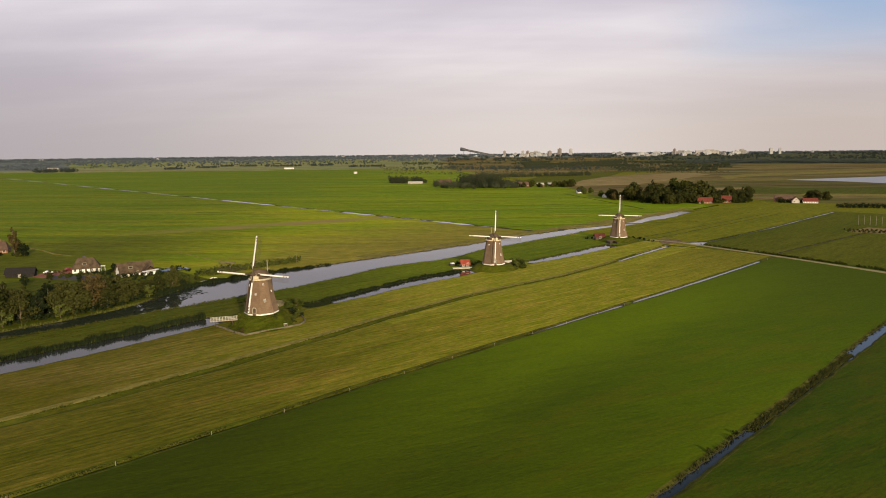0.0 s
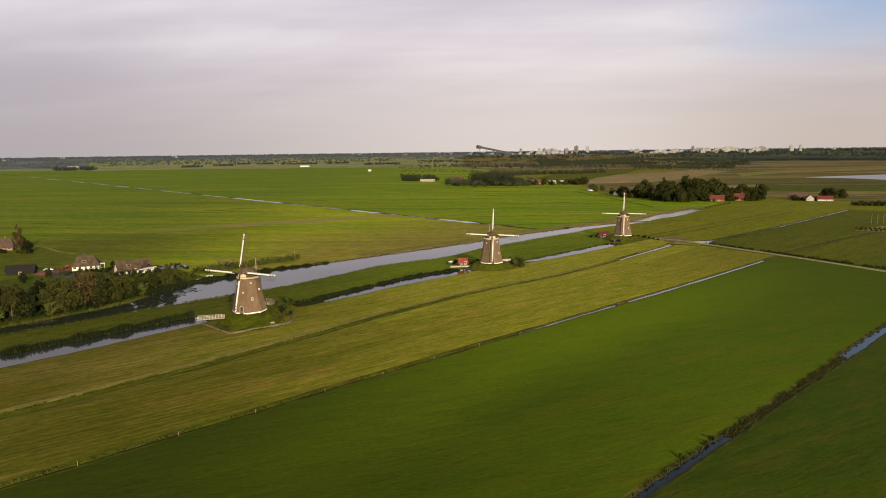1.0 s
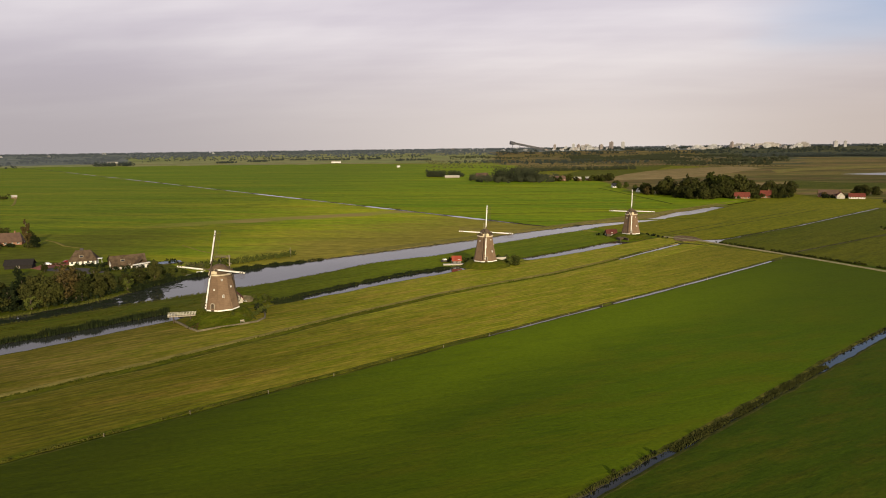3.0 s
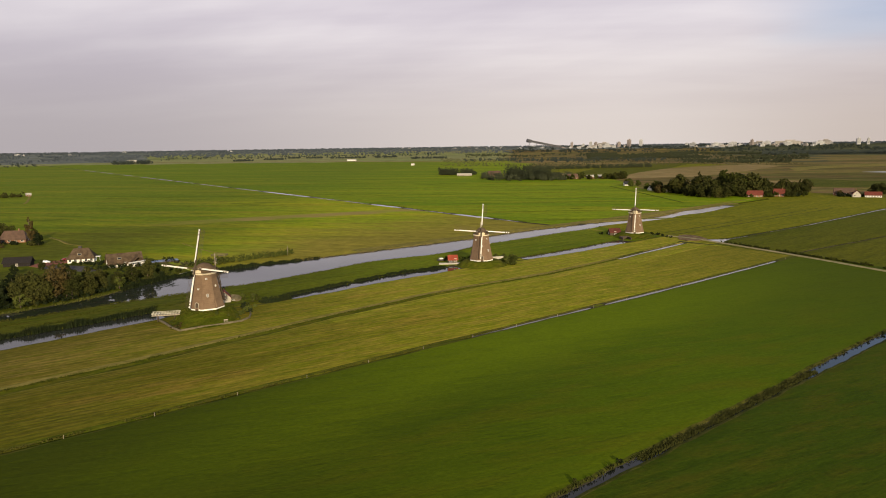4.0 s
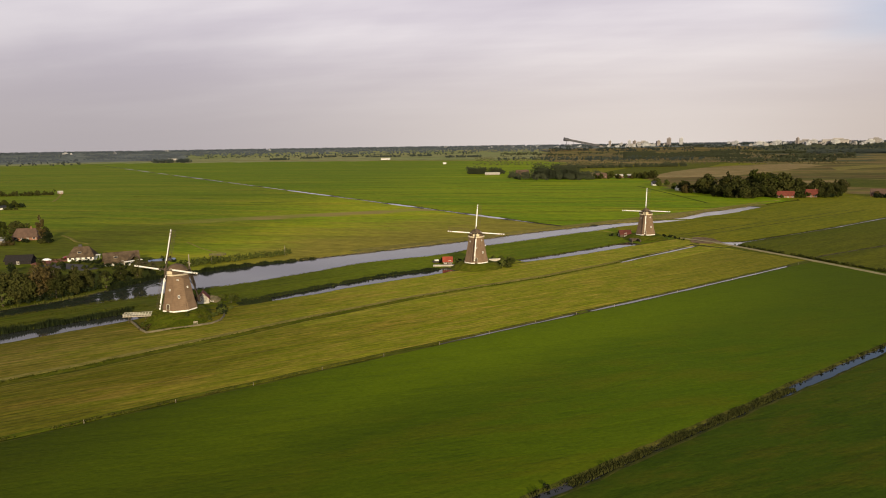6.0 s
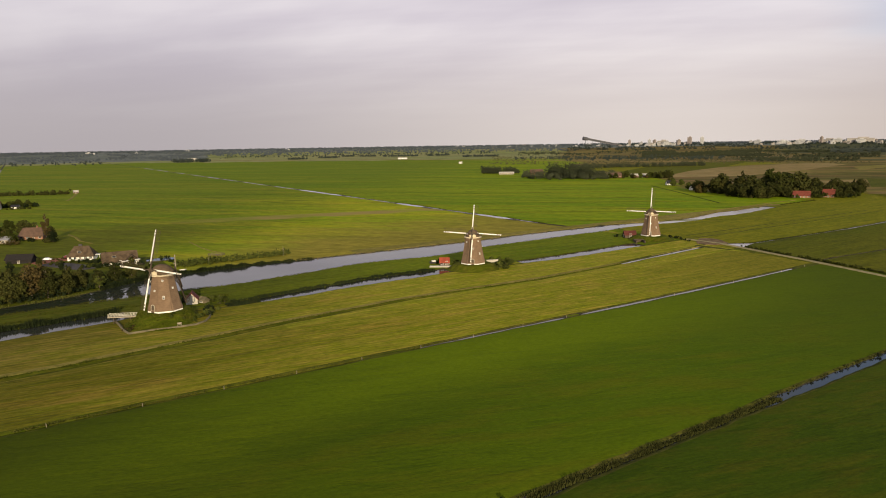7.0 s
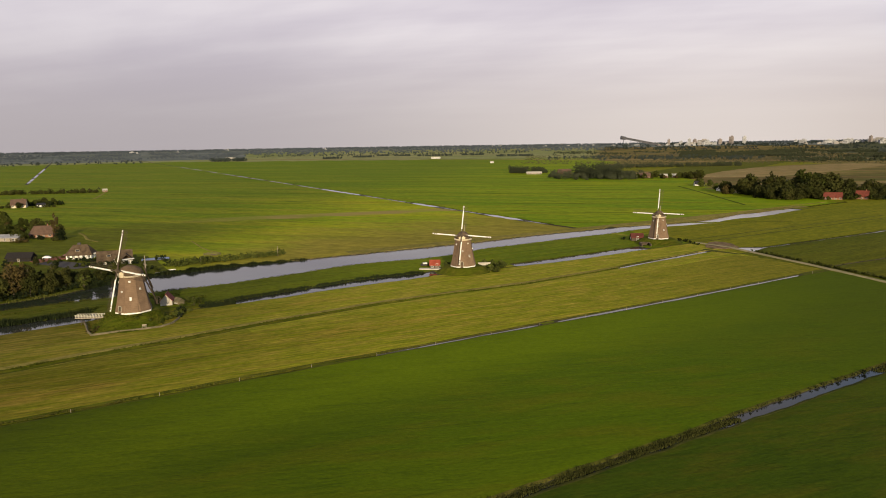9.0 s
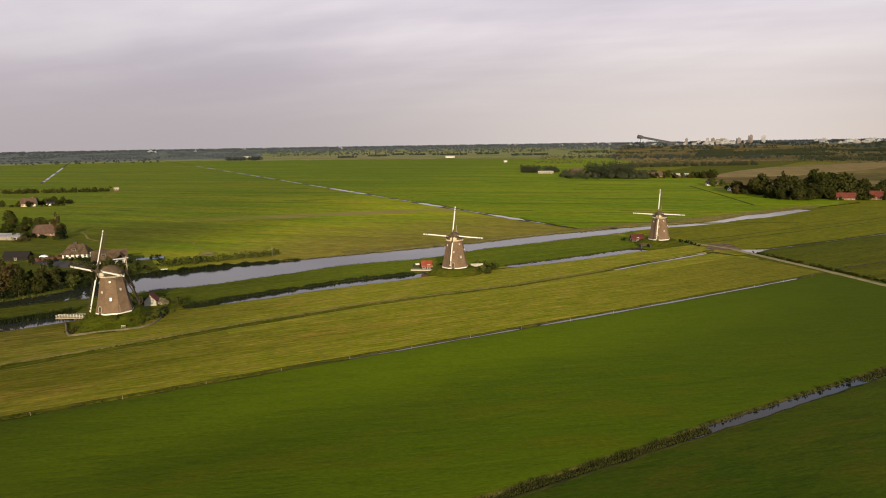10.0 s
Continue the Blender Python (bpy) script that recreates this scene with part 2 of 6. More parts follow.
M = {
    "lush": grass("lush_grass", (0.073, 0.119, 0.002), (0.094, 0.132, 0.003), (0.107, 0.119, 0.004), 0.14, 7.0, 0.35, 0.012, 1.5, grain=0.40, long=0.3, relief=0.4, west=(0.042, 0.055, 0.002), mottle=0.22, reach=(100, -50, 0.95), across=((82, 106, (0.118, 0.164, 0.002), (-45, 60)), (-2000, -1000, (0.066, 0.092, 0.002), (70, 210)))),
    "strip": grass("green_strip", (0.122, 0.170, 0.004), (0.160, 0.194, 0.006), (0.154, 0.160, 0.008), 0.50, 4.0, 0.0, 0.03, 0.6, west=(0.096, 0.106, 0.005), reach=(10, -60, 0.8)),
    "leafy": grass("leafy_pasture", (0.096, 0.108, 0.004), (0.122, 0.122, 0.006), (0.094, 0.096, 0.005), 0.24, 9.0, 0.0, 0.014, 0.6),
    "dark": grass("deep_grass", (0.046, 0.074, 0.003), (0.064, 0.084, 0.004), (0.076, 0.080, 0.005), 0.30, 5.0, 0.25, 0.02, 1.5, grain=0.45, long=0.25, relief=0.35, mottle=0.22),
    "mown": grass("mown_meadow", (0.114, 0.106, 0.006), (0.152, 0.126, 0.013), (0.098, 0.104, 0.005), 0.36, 1.9, 0.10, 0.03, 0.9, True, grain=0.62, relief=0.5, mottle=0.5, east=(0.282, 0.256, 0.015), across=((-2000, -1000, (0.190, 0.174, 0.012), (70, 170)),)),
    "verge": grass("mown_verge", (0.118, 0.106, 0.006), (0.172, 0.130, 0.022), (0.098, 0.100, 0.005), 0.30, 2.4, 0.06, 0.03, 0.9, True, grain=0.62, relief=0.5, mottle=0.5, east=(0.300, 0.272, 0.018), turn=(-95, 15)),
    "rough": grass("rough_grass", (0.070, 0.088, 0.005), (0.096, 0.106, 0.008), (0.122, 0.106, 0.014), 0.4, 3.0, 0.0, 0.05, 0.5),
    "bank": grass("reedy_bank", (0.085, 0.090, 0.012), (0.125, 0.112, 0.020), (0.045, 0.055, 0.008), 0.0, 3.0, 0.0, 0.1, 0.4),
    "field": grass("green_pasture", (0.306, 0.372, 0.004), (0.380, 0.408, 0.008), (0.402, 0.352, 0.022), 0.40, 20.0, 0.88, 0.006, 0.25, False, (19.0, (0.27, 0.200, 0.062)), (0.124, 0.166, 0.005), across=((470, 320, (0.282, 0.234, 0.030), (-150, -60)), (560, 430, (0.108, 0.116, 0.007), (-90, -230))), reach=(-20, -320, 0.8), plots=(48.0, 0.9)),
    "bright": grass("bright_pasture", (0.186, 0.262, 0.002), (0.236, 0.294, 0.004), (0.236, 0.264, 0.006), 0.36, 20.0, 0.92, 0.008, 0.25, False, None, (0.138, 0.186, 0.005), plots=(42.0, 0.9)),
    "olive": grass("olive_pasture", (0.176, 0.176, 0.005), (0.216, 0.196, 0.009), (0.156, 0.160, 0.006), 0.24, 8.0, 0.0, 0.012, 0.4),
    "moor": grass("brown_moor", (0.146, 0.100, 0.030), (0.270, 0.186, 0.060), (0.150, 0.150, 0.030), 0.75, 48.0, 0.76, 0.007, 0.08, plots=(75.0, 1.0)),
    # both far grounds are paled and greyed by painted distance haze
    "distant": grass("hazed_distant_fields", (0.250, 0.272, 0.085), (0.330, 0.300, 0.125), (0.180, 0.200, 0.085), 0.5, 60.0, 0.8, 0.004, 0.03),
    "woodland": grass("haze_tinted_woodland_floor", (0.130, 0.148, 0.145), (0.170, 0.182, 0.165), (0.220, 0.225, 0.165), 0.6, 40.0, 0.8, 0.005, 0.03),
    "thicket": grass("thicket_floor", (0.070, 0.078, 0.034), (0.100, 0.104, 0.048), (0.115, 0.105, 0.045), 0.4, 40.0, 0.8, 0.006, 0.04),
    "ridge": grass("pale_ditch_ridge", (0.215, 0.178, 0.038), (0.275, 0.220, 0.058), (0.135, 0.130, 0.018), 0.0, 3.0, 0.0, 0.06, 0.7),
    "soil": grass("bare_soil", (0.300, 0.205, 0.080), (0.350, 0.250, 0.105), (0.200, 0.172, 0.050), 0.5, 20.0, 0.8, 0.01, 0.1),
    "mud": plain("ditch_mud", (0.030, 0.026, 0.016), (0.05, 0.045, 0.022), 0.5, 0.9),
    "gravel": plain("gravel_track", (0.235, 0.200, 0.090), (0.31, 0.26, 0.125), 0.22, 0.95, 0.5),
    "water": water_material("ditch_water"),
    "lake": water_material("lake_water", 0.03, (0.22, 0.195, 0.165), 0.28),
    "dark_water": water_material("dark_ditch_water", 0.008, (0.010, 0.012, 0.010)),
    # base paled to stand in for low sky reflected at a grazing angle
    "shallow": water_material("sky_paled_shallow_water", 0.006, (0.36, 0.335, 0.305), 0.22, 0.1),
    "grey_water": water_material("grey_ditch_water", 0.008, (0.150, 0.146, 0.108)),
    "thatch": thatch("brown_thatch", (0.160, 0.106, 0.066), (0.204, 0.137, 0.085)),
    "cap_thatch": thatch("cap_thatch", (0.110, 0.074, 0.045), (0.150, 0.104, 0.064)),
    "roof_thatch": thatch("grey_thatch", (0.060, 0.042, 0.026), (0.128, 0.090, 0.054)),
    "white": plain("white_paint", (0.72, 0.69, 0.60), (0.80, 0.78, 0.70), 0.8, 0.6, 0.15, dirt=0.2),
    "cream": plain("cream_paint", (0.60, 0.50, 0.34), (0.66, 0.57, 0.40), 0.8, 0.6, 0.15, dirt=0.2),
    "plaster": plain("white_plaster", (0.66, 0.63, 0.56), (0.74, 0.71, 0.65), 0.4, 0.8, 0.2, dirt=0.25),
    "timber": plain("dark_timber", (0.060, 0.045, 0.032), (0.10, 0.075, 0.05), 1.2, 0.8, 0.4, 0, (4, 4, 0.6)),
    "pale_wood": plain("faded_white_wood", (0.40, 0.38, 0.29), (0.52, 0.49, 0.39), 1.0, 0.8, 0.3),
    "tarred": plain("tarred_boards", (0.016, 0.014, 0.013), (0.030, 0.026, 0.024), 1.2, 0.95, 0.4, 0, (4, 4, 0.6)),
    "kerb": plain("weathered_kerb", (0.105, 0.090, 0.050), (0.165, 0.138, 0.080), 0.8, 0.9, 0.4),
    "grey_wood": plain("grey_wood", (0.26, 0.22, 0.16), (0.36, 0.31, 0.23), 1.0, 0.85, 0.4, 0, (4, 4, 0.6)),
    "brick": plain("brown_brick", (0.20, 0.10, 0.06), (0.28, 0.15, 0.09), 1.5, 0.9, 0.4),
    "red_tile": tiles("red_tiles", (0.26, 0.050, 0.026), (0.32, 0.072, 0.038)),
    "dull_red_tile": tiles("dull_red_tiles", (0.125, 0.030, 0.019), (0.170, 0.045, 0.027)),
    "maroon_tile": tiles("maroon_tiles", (0.080, 0.024, 0.017), (0.115, 0.034, 0.024)),
    "brown_tile": tiles("brown_tiles", (0.090, 0.055, 0.037), (0.130, 0.080, 0.052)),
    "black_tile": tiles("black_tiles", (0.018, 0.018, 0.022), (0.035, 0.035, 0.042)),
    "blue": plain("blue_cover", (0.10, 0.15, 0.27), (0.14, 0.20, 0.34), 0.3, 0.45, 0.1),
    "asphalt": plain("dark_paving", (0.055, 0.05, 0.048), (0.08, 0.07, 0.065), 0.5, 0.9),
    "yard": plain("worn_gravel", (0.10, 0.064, 0.028), (0.21, 0.14, 0.066), 0.30, 0.95, 0.5, dirt=0.6),
    "red_paving": plain("red_paving", (0.22, 0.075, 0.05), (0.28, 0.11, 0.07), 0.6, 0.9),
    "concrete": plain("pale_concrete", (0.40, 0.37, 0.30), (0.50, 0.46, 0.38), 0.5, 0.9),
    "grey_roof": plain("grey_sheet_roof", (0.20, 0.20, 0.21), (0.27, 0.27, 0.28), 0.3, 0.7, 0.2),
    "steel": plain("grey_steel", (0.055, 0.055, 0.06), (0.10, 0.10, 0.105), 0.05, 0.6, 0.1),
    "car_white": plain("white_car_paint", (0.75, 0.75, 0.75), (0.80, 0.80, 0.80), 1.0, 0.25, 0.0),
    "car_red": plain("red_car_paint", (0.16, 0.018, 0.014), (0.20, 0.025, 0.018), 1.0, 0.25, 0.0),
    "rubber": plain("black_rubber", (0.012, 0.012, 0.012), (0.02, 0.02, 0.02), 3.0, 0.8),
    "city_white": plain("pale_facade", (0.34, 0.34, 0.335), (0.43, 0.43, 0.415), 0.05, 0.8, 0.1),
    "city_beige": plain("beige_facade", (0.29, 0.27, 0.245), (0.37, 0.345, 0.31), 0.05, 0.8, 0.1),
    "city_brown": plain("brown_facade", (0.22, 0.19, 0.17), (0.29, 0.25, 0.225), 0.05, 0.8, 0.1),
    "glass": glass_material(),
    "bark": plain("bark", (0.10, 0.08, 0.055), (0.15, 0.12, 0.085), 1.5, 0.95, 0.6, 0, (3, 3, 0.6)),
    "leaf": leaves("green_leaves", (0.031, 0.035, 0.009), (0.058, 0.060, 0.015), (0.058, 0.050, 0.013)),
    "leaf_dark": leaves("dark_leaves", (0.013, 0.020, 0.008), (0.028, 0.037, 0.013), (0.026, 0.029, 0.010)),
    "leaf_brown": leaves("autumn_leaves", (0.068, 0.050, 0.017), (0.100, 0.070, 0.025), (0.056, 0.052, 0.015)),
    "leaf_bush": leaves("bush_leaves", (0.034, 0.043, 0.008), (0.066, 0.072, 0.014), (0.056, 0.056, 0.012)),
    "leaf_olive": leaves("olive_leaves", (0.038, 0.042, 0.010), (0.064, 0.064, 0.016), (0.062, 0.056, 0.015)),
    "leaf_light": leaves("light_leaves", (0.064, 0.080, 0.014), (0.096, 0.108, 0.024), (0.075, 0.075, 0.018)),
    # blue-grey of haze over distance, put into the leaf colour
    "leaf_haze": leaves("haze_tinted_leaves", (0.118, 0.140, 0.162), (0.138, 0.158, 0.176), (0.126, 0.146, 0.164), 0.92),
    "leaf_wood": leaves("wood_leaves", (0.062, 0.072, 0.036), (0.076, 0.084, 0.040), (0.074, 0.074, 0.036), 0.82),
    "leaf_scrub": leaves("dry_scrub_leaves", (0.110, 0.098, 0.044), (0.140, 0.122, 0.056), (0.105, 0.108, 0.044), 0.6),
    # far green, greyed a little by haze in the same way
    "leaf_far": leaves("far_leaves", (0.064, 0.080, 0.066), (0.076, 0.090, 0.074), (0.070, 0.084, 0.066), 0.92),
    "reed": leaves("reed_blades", (0.066, 0.070, 0.010), (0.100, 0.094, 0.018), (0.050, 0.062, 0.007)),
    "reed_green": leaves("green_grass_blades", (0.066, 0.076, 0.007), (0.090, 0.094, 0.012), (0.062, 0.068, 0.007)),
    "reed_dark": leaves("dark_sedge_blades", (0.044, 0.050, 0.007), (0.068, 0.070, 0.012), (0.050, 0.048, 0.008)),
    "reed_pale": leaves("pale_green_reed_blades", (0.078, 0.084, 0.016), (0.120, 0.120, 0.028), (0.070, 0.076, 0.014)),
    "reed_dull": leaves("dull_reed_blades", (0.050, 0.054, 0.014), (0.082, 0.080, 0.021), (0.046, 0.050, 0.012)),
    "reed_brown": leaves("brown_reed_blades", (0.230, 0.175, 0.075), (0.320, 0.240, 0.115), (0.150, 0.130, 0.040)),
}

# ---- building blocks ----
R2 = math.sqrt(0.5)


def plot(u, v):
    """From the plan's own axes, u along the ditches and v across them, to world x, y."""
    return ((u - v) * R2, (u + v) * R2)


def mesh_object(name, verts, faces, mats, parent=None, index=None, smooth=False):
    me = bpy.data.meshes.new(name)
    me.from_pydata([tuple(v) for v in verts], [], [tuple(f) for f in faces])
    for m in mats:
        me.materials.append(m)
    if index is not None:
        me.polygons.foreach_set("material_index", index)
    if smooth:
        me.polygons.foreach_set("use_smooth", [True] * len(me.polygons))
    me.update()
    ob = new(name, me)
    if parent is not None:
        ob.parent = parent
    return ob


def part(name, bm, mat, parent=None, label=""):
    bmesh.ops.recalc_face_normals(bm, faces=bm.faces[:])
    me = bpy.data.meshes.new(name)
    bm.to_mesh(me)
    bm.free()
    me.materials.append(mat)
    ob = new(name, me)
    if parent is not None:
        ob.parent = parent
    if label:
        tagged(ob, label)
    return ob


def box(bm, size, at=(0, 0, 0), turn=(0, 0, 0), bevel=0.0):
    """A box about at, turned by degrees, with broken edges."""
    made = bmesh.ops.create_cube(bm, size=1.0)["verts"]
    bmesh.ops.scale(bm, verts=made, vec=size)
    if bevel:
        edges = list({e for v in made for e in v.link_edges})
        made = [v for v in bmesh.ops.bevel(bm, geom=edges, offset=bevel, segments=1, affect="EDGES")["verts"]]
    bmesh.ops.transform(bm, verts=made, matrix=pose(*at, *turn))


def bar(bm, a, b, wide, thick=None, sides=4, taper=1.0):
    """A beam or round pole from a to b."""
    a, b = Vector(a), Vector(b)
    way = b - a
    turn = way.to_track_quat("Z", "Y").to_matrix().to_4x4()
    made = bmesh.ops.create_cone(bm, cap_ends=True, segments=sides, radius1=wide * 0.5, radius2=wide * 0.5 * taper, depth=way.length)["verts"]
    if sides == 4:
        bmesh.ops.rotate(bm, verts=made, cent=(0, 0, 0), matrix=Matrix.Rotation(radians(45), 3, "Z"))
        bmesh.ops.scale(bm, verts=made, vec=(1.4142, 1.4142 * (thick or wide) / wide, 1))
    bmesh.ops.transform(bm, verts=made, matrix=Matrix.Translation((a + b) / 2) @ turn)


def rings(bm, levels, sides=8, phase=0.5, cap=True):
    """A stack of rings (z, radius) with flat sides."""
    rows = []
    for z, r in levels:
        rows.append([bm.verts.new((r * math.cos((i + phase) * 2 * math.pi / sides), r * math.sin((i + phase) * 2 * math.pi / sides), z)) for i in range(sides)])
    for low, high in zip(rows, rows[1:]):
        for i in range(sides):
            j = (i + 1) % sides
            bm.faces.new((low[i], low[j], high[j], high[i]))
    if cap:
        bm.faces.new(rows[-1])
        bm.faces.new(rows[0][::-1])


def thing(name, at, label, category, group="", turn=0.0):
    ob = new(name)
    ob.empty_display_size = 0.5
    ob.matrix_basis = pose(*at, 0, 0, turn)
    return tagged(ob, label, category, group)


# ---- the ground: one sheet, with ditches, canal and mill mounds in it ----
WATER = -0.28
MILLS = [(-56.8, 229.6, 3.2, -12.0), (30.7, 331.3, 2.4, 6.0), (118.4, 432.0, 2.3, -9.0)]


def along(u, us, vs):
    return float(np.interp(u, us, vs))


def wobble(u, k, amount):
    return amount * (noise.noise((u * 0.16, k * 7.3, 0)) + 0.7 * noise.noise((u * 0.55, k * 3.1, 5)))


def track_line(u):
    return along(u, (35, 58, 72, 90, 108, 130, 155, 180, 200, 225, 260, 303, 340, 393), (163, 163, 164.2, 165.3, 167.6, 170.2, 174, 175.8, 177.4, 177.0, 175.2, 177.5, 181.5, 187))


def track_half(u):
    return along(u, (100, 180, 240, 320, 390), (1.6, 1.3, 0.7, 0.8, 1.2))


# near edge, far edge, from u, to u, raggedness
DITCHES = [
    (lambda u: along(u, (90, 140, 200, 215, 290, 360), (45.5, 45.5, 45.5, 45.1, 45.2, 45.0)),
     lambda u: along(u, (90, 140, 200, 215, 290, 360), (46.7, 46.7, 46.6, 47.3, 47.3, 47.2)), -60, 378, 0.5),
    (lambda u: along(u, (0, 120, 150, 185, 206, 222, 243, 262, 290, 319, 360), (125.0, 125.2, 125.0, 124.4, 124.4, 123.85, 123.6, 123.25, 123.25, 123.5, 124.1)),
     lambda u: along(u, (0, 120, 150, 185, 206, 250, 274, 304, 336, 360), (126.0, 126.1, 126.0, 125.15, 125.05, 124.65, 124.5, 124.5, 124.9, 125.3)), -80, 364, 0.25),
    (lambda u: track_line(u) - track_half(u), lambda u: track_line(u) + track_half(u), -60, 385, 0.3),
    (lambda u: along(u, (40, 60, 76, 93, 112, 140, 152, 165, 178, 190, 205, 215, 224, 240, 281, 297, 317, 341, 366), (203.2, 204.6, 206.2, 208.4, 211.5, 207, 207.5, 208.2, 208.4, 210.6, 211.2, 210.8, 210.6, 211.8, 208.6, 207.4, 206.6, 207.6, 209)),
     lambda u: along(u, (40, 60, 76, 93, 112, 140, 150, 163, 180, 200, 218, 233, 243, 286, 307, 331, 357, 366), (216, 217.5, 218.3, 219.8, 221.6, 211.5, 212.6, 214.2, 216.8, 219.8, 220.8, 219.6, 220, 214, 213.8, 215, 216.6, 217)), -60, 371, 0.7),
    (lambda u: along(u, (54, 87, 95, 165, 176, 190, 207, 221, 238, 260, 279, 300, 328, 359, 398, 423, 440, 452, 464, 480, 488, 505, 523, 540, 565, 591, 618, 630), (242.5, 243.5, 245.5, 246.5, 249, 250.5, 254.5, 257, 256, 252, 255, 260.5, 262, 263.5, 264.5, 268, 267.5, 266.9, 263.8, 263, 261.3, 266.2, 267.8, 265.8, 268.4, 273.7, 277.6, 280)),
     lambda u: along(u, (30, 73, 93, 105, 119, 129, 138, 160, 185, 200, 230, 260, 290, 314, 342, 361, 389, 425, 436, 447, 461, 474, 499, 522, 546, 565, 591, 611, 626), (251, 255, 258.5, 263, 273, 279, 283, 284, 286, 284, 284, 282.5, 282.5, 281.5, 284, 285, 283, 283, 280, 277, 274.2, 272.1, 273.4, 278.5, 284, 282.3, 285.5, 286.4, 283)), -90, 614, 0.6),
]
RIGHT_DITCHES = [  # beyond the track
    (1, lambda u: along(u, (405, 562), (127.5, 113.5)), lambda u: along(u, (405, 562), (127.9, 113.9)), 392, 640),
    (2, lambda u: along(u, (400, 406, 418, 520, 677), (172, 174, 176.6, 174, 178)), lambda u: along(u, (400, 406, 418, 500, 540, 677), (189, 185, 177.6, 174.9, 175.4, 179.6)), 400.5, 690),
]


def ditch_at(k, u):
    """Near edge, far edge and depth share (0 to 1) of ditch k at u."""
    near, far, start, end, rag = DITCHES[k]
    a, b = near(u) + wobble(u, k, rag), far(u) + wobble(u, k + 20, rag)
    share = min(max((u - start) / 4, 0), max((end - u) / 4, 0), 1)
    for j, n2, f2, s2, e2 in RIGHT_DITCHES:
        if j == k and u > 385:
            a, b = n2(u) + wobble(u, k, 0.3), f2(u) + wobble(u, k + 20, 0.3)
            share = min(max((u - s2) / 3, 0), max((e2 - u) / 4, 0), 1)
    if k == 1 and 120 < u < 385:  # grown over in places
        share *= min(max(abs(u - 230) - 3, 0) / 2.5, 1) * min(max(abs(u - 160) - 6, 0) / 2.5, 1)
    if k == 3:  # the first two mills stand across the inner ditch
        share *= min(max(abs(u - 128.5) - 16.5, 0) / 2.5, 1) * min(max(abs(u - 263) - 19, 0) / 2.5, 1)
    return a, max(b, a + 0.4), share


def mound_reach(a):
    return 10.6 + 5.6 * max(0.0, math.cos(a + 1.35)) ** 2.0


def mound(x, y):
    h = 0.0
    for (mx, my, top, _), reach in zip(MILLS, (16.0, 12.0, 13.0)):
        d = math.hypot(x - mx, y - my)
        if reach == 16.0:  # longer towards the meadow
            reach = mound_reach(math.atan2(y - my, x - mx))
        s = min(max((reach - d) / (reach - 7.4), 0), 1)
        h = max(h, top * s * s * (3 - 2 * s))
    return h


def rise(x, y):
    d = math.hypot(x - 50, y)
    s = min(max((d - 3200) / 1600, 0), 1)
    return 34 * s * s * (3 - 2 * s)


def shear(v):
    return 0.045 * max(v - 320, 0)


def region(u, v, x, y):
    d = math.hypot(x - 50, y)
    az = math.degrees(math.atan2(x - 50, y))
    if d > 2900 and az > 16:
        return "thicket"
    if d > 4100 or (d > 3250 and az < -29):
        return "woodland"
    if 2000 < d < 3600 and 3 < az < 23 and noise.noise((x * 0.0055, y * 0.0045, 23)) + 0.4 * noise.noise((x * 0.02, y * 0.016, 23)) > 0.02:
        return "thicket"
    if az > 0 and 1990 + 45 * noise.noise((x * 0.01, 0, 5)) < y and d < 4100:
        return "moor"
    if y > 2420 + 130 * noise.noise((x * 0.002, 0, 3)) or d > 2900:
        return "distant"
    if x > 90 and y > 1130 + 60 * noise.noise((x * 0.01, y * 0.01, 8)) + max(0, 260 - x) * 0.9:
        return "moor"
    if az > 0 and y > 1990 + 45 * noise.noise((x * 0.01, 0, 5)):
        return "moor"
    if x > 205 + 14 * noise.noise((y * 0.02, 0, 2)) and y > 800:
        return "moor"
    if u > 690 and v < 300:
        return "moor" if u - 0.25 * v > 740 else "olive"
    if v < 46:
        return "dark"
    if v < 125:
        return "lush" if u < 380 else "leafy"
    if u > 396 - 0.24 * (190 - v) and v < 290:
        return "olive" if v > 176 else "leafy"
    if v < 168:
        return "mown"
    if v < 211:
        return "verge"
    if v < 250 or (u < 396 and v < DITCHES[4][0](u) + 0.5):
        return "rough" if u < 132 + 8 * noise.noise((v * 0.1, 0, 3)) else "strip"
    if (u < 146 and v < 300 + 6 * noise.noise((u * 0.1, 0, 7))) or (u < 148 - 0.3 * max(v - 330, 0) and v < 356):
        return "rough"
    if u > 397 + shear(v):
        return "bright"
    return "field"


BROAD = ((353, 402), (480, 532), (665, 800), (1200, 1330))   # wide stretches of the cross ditch


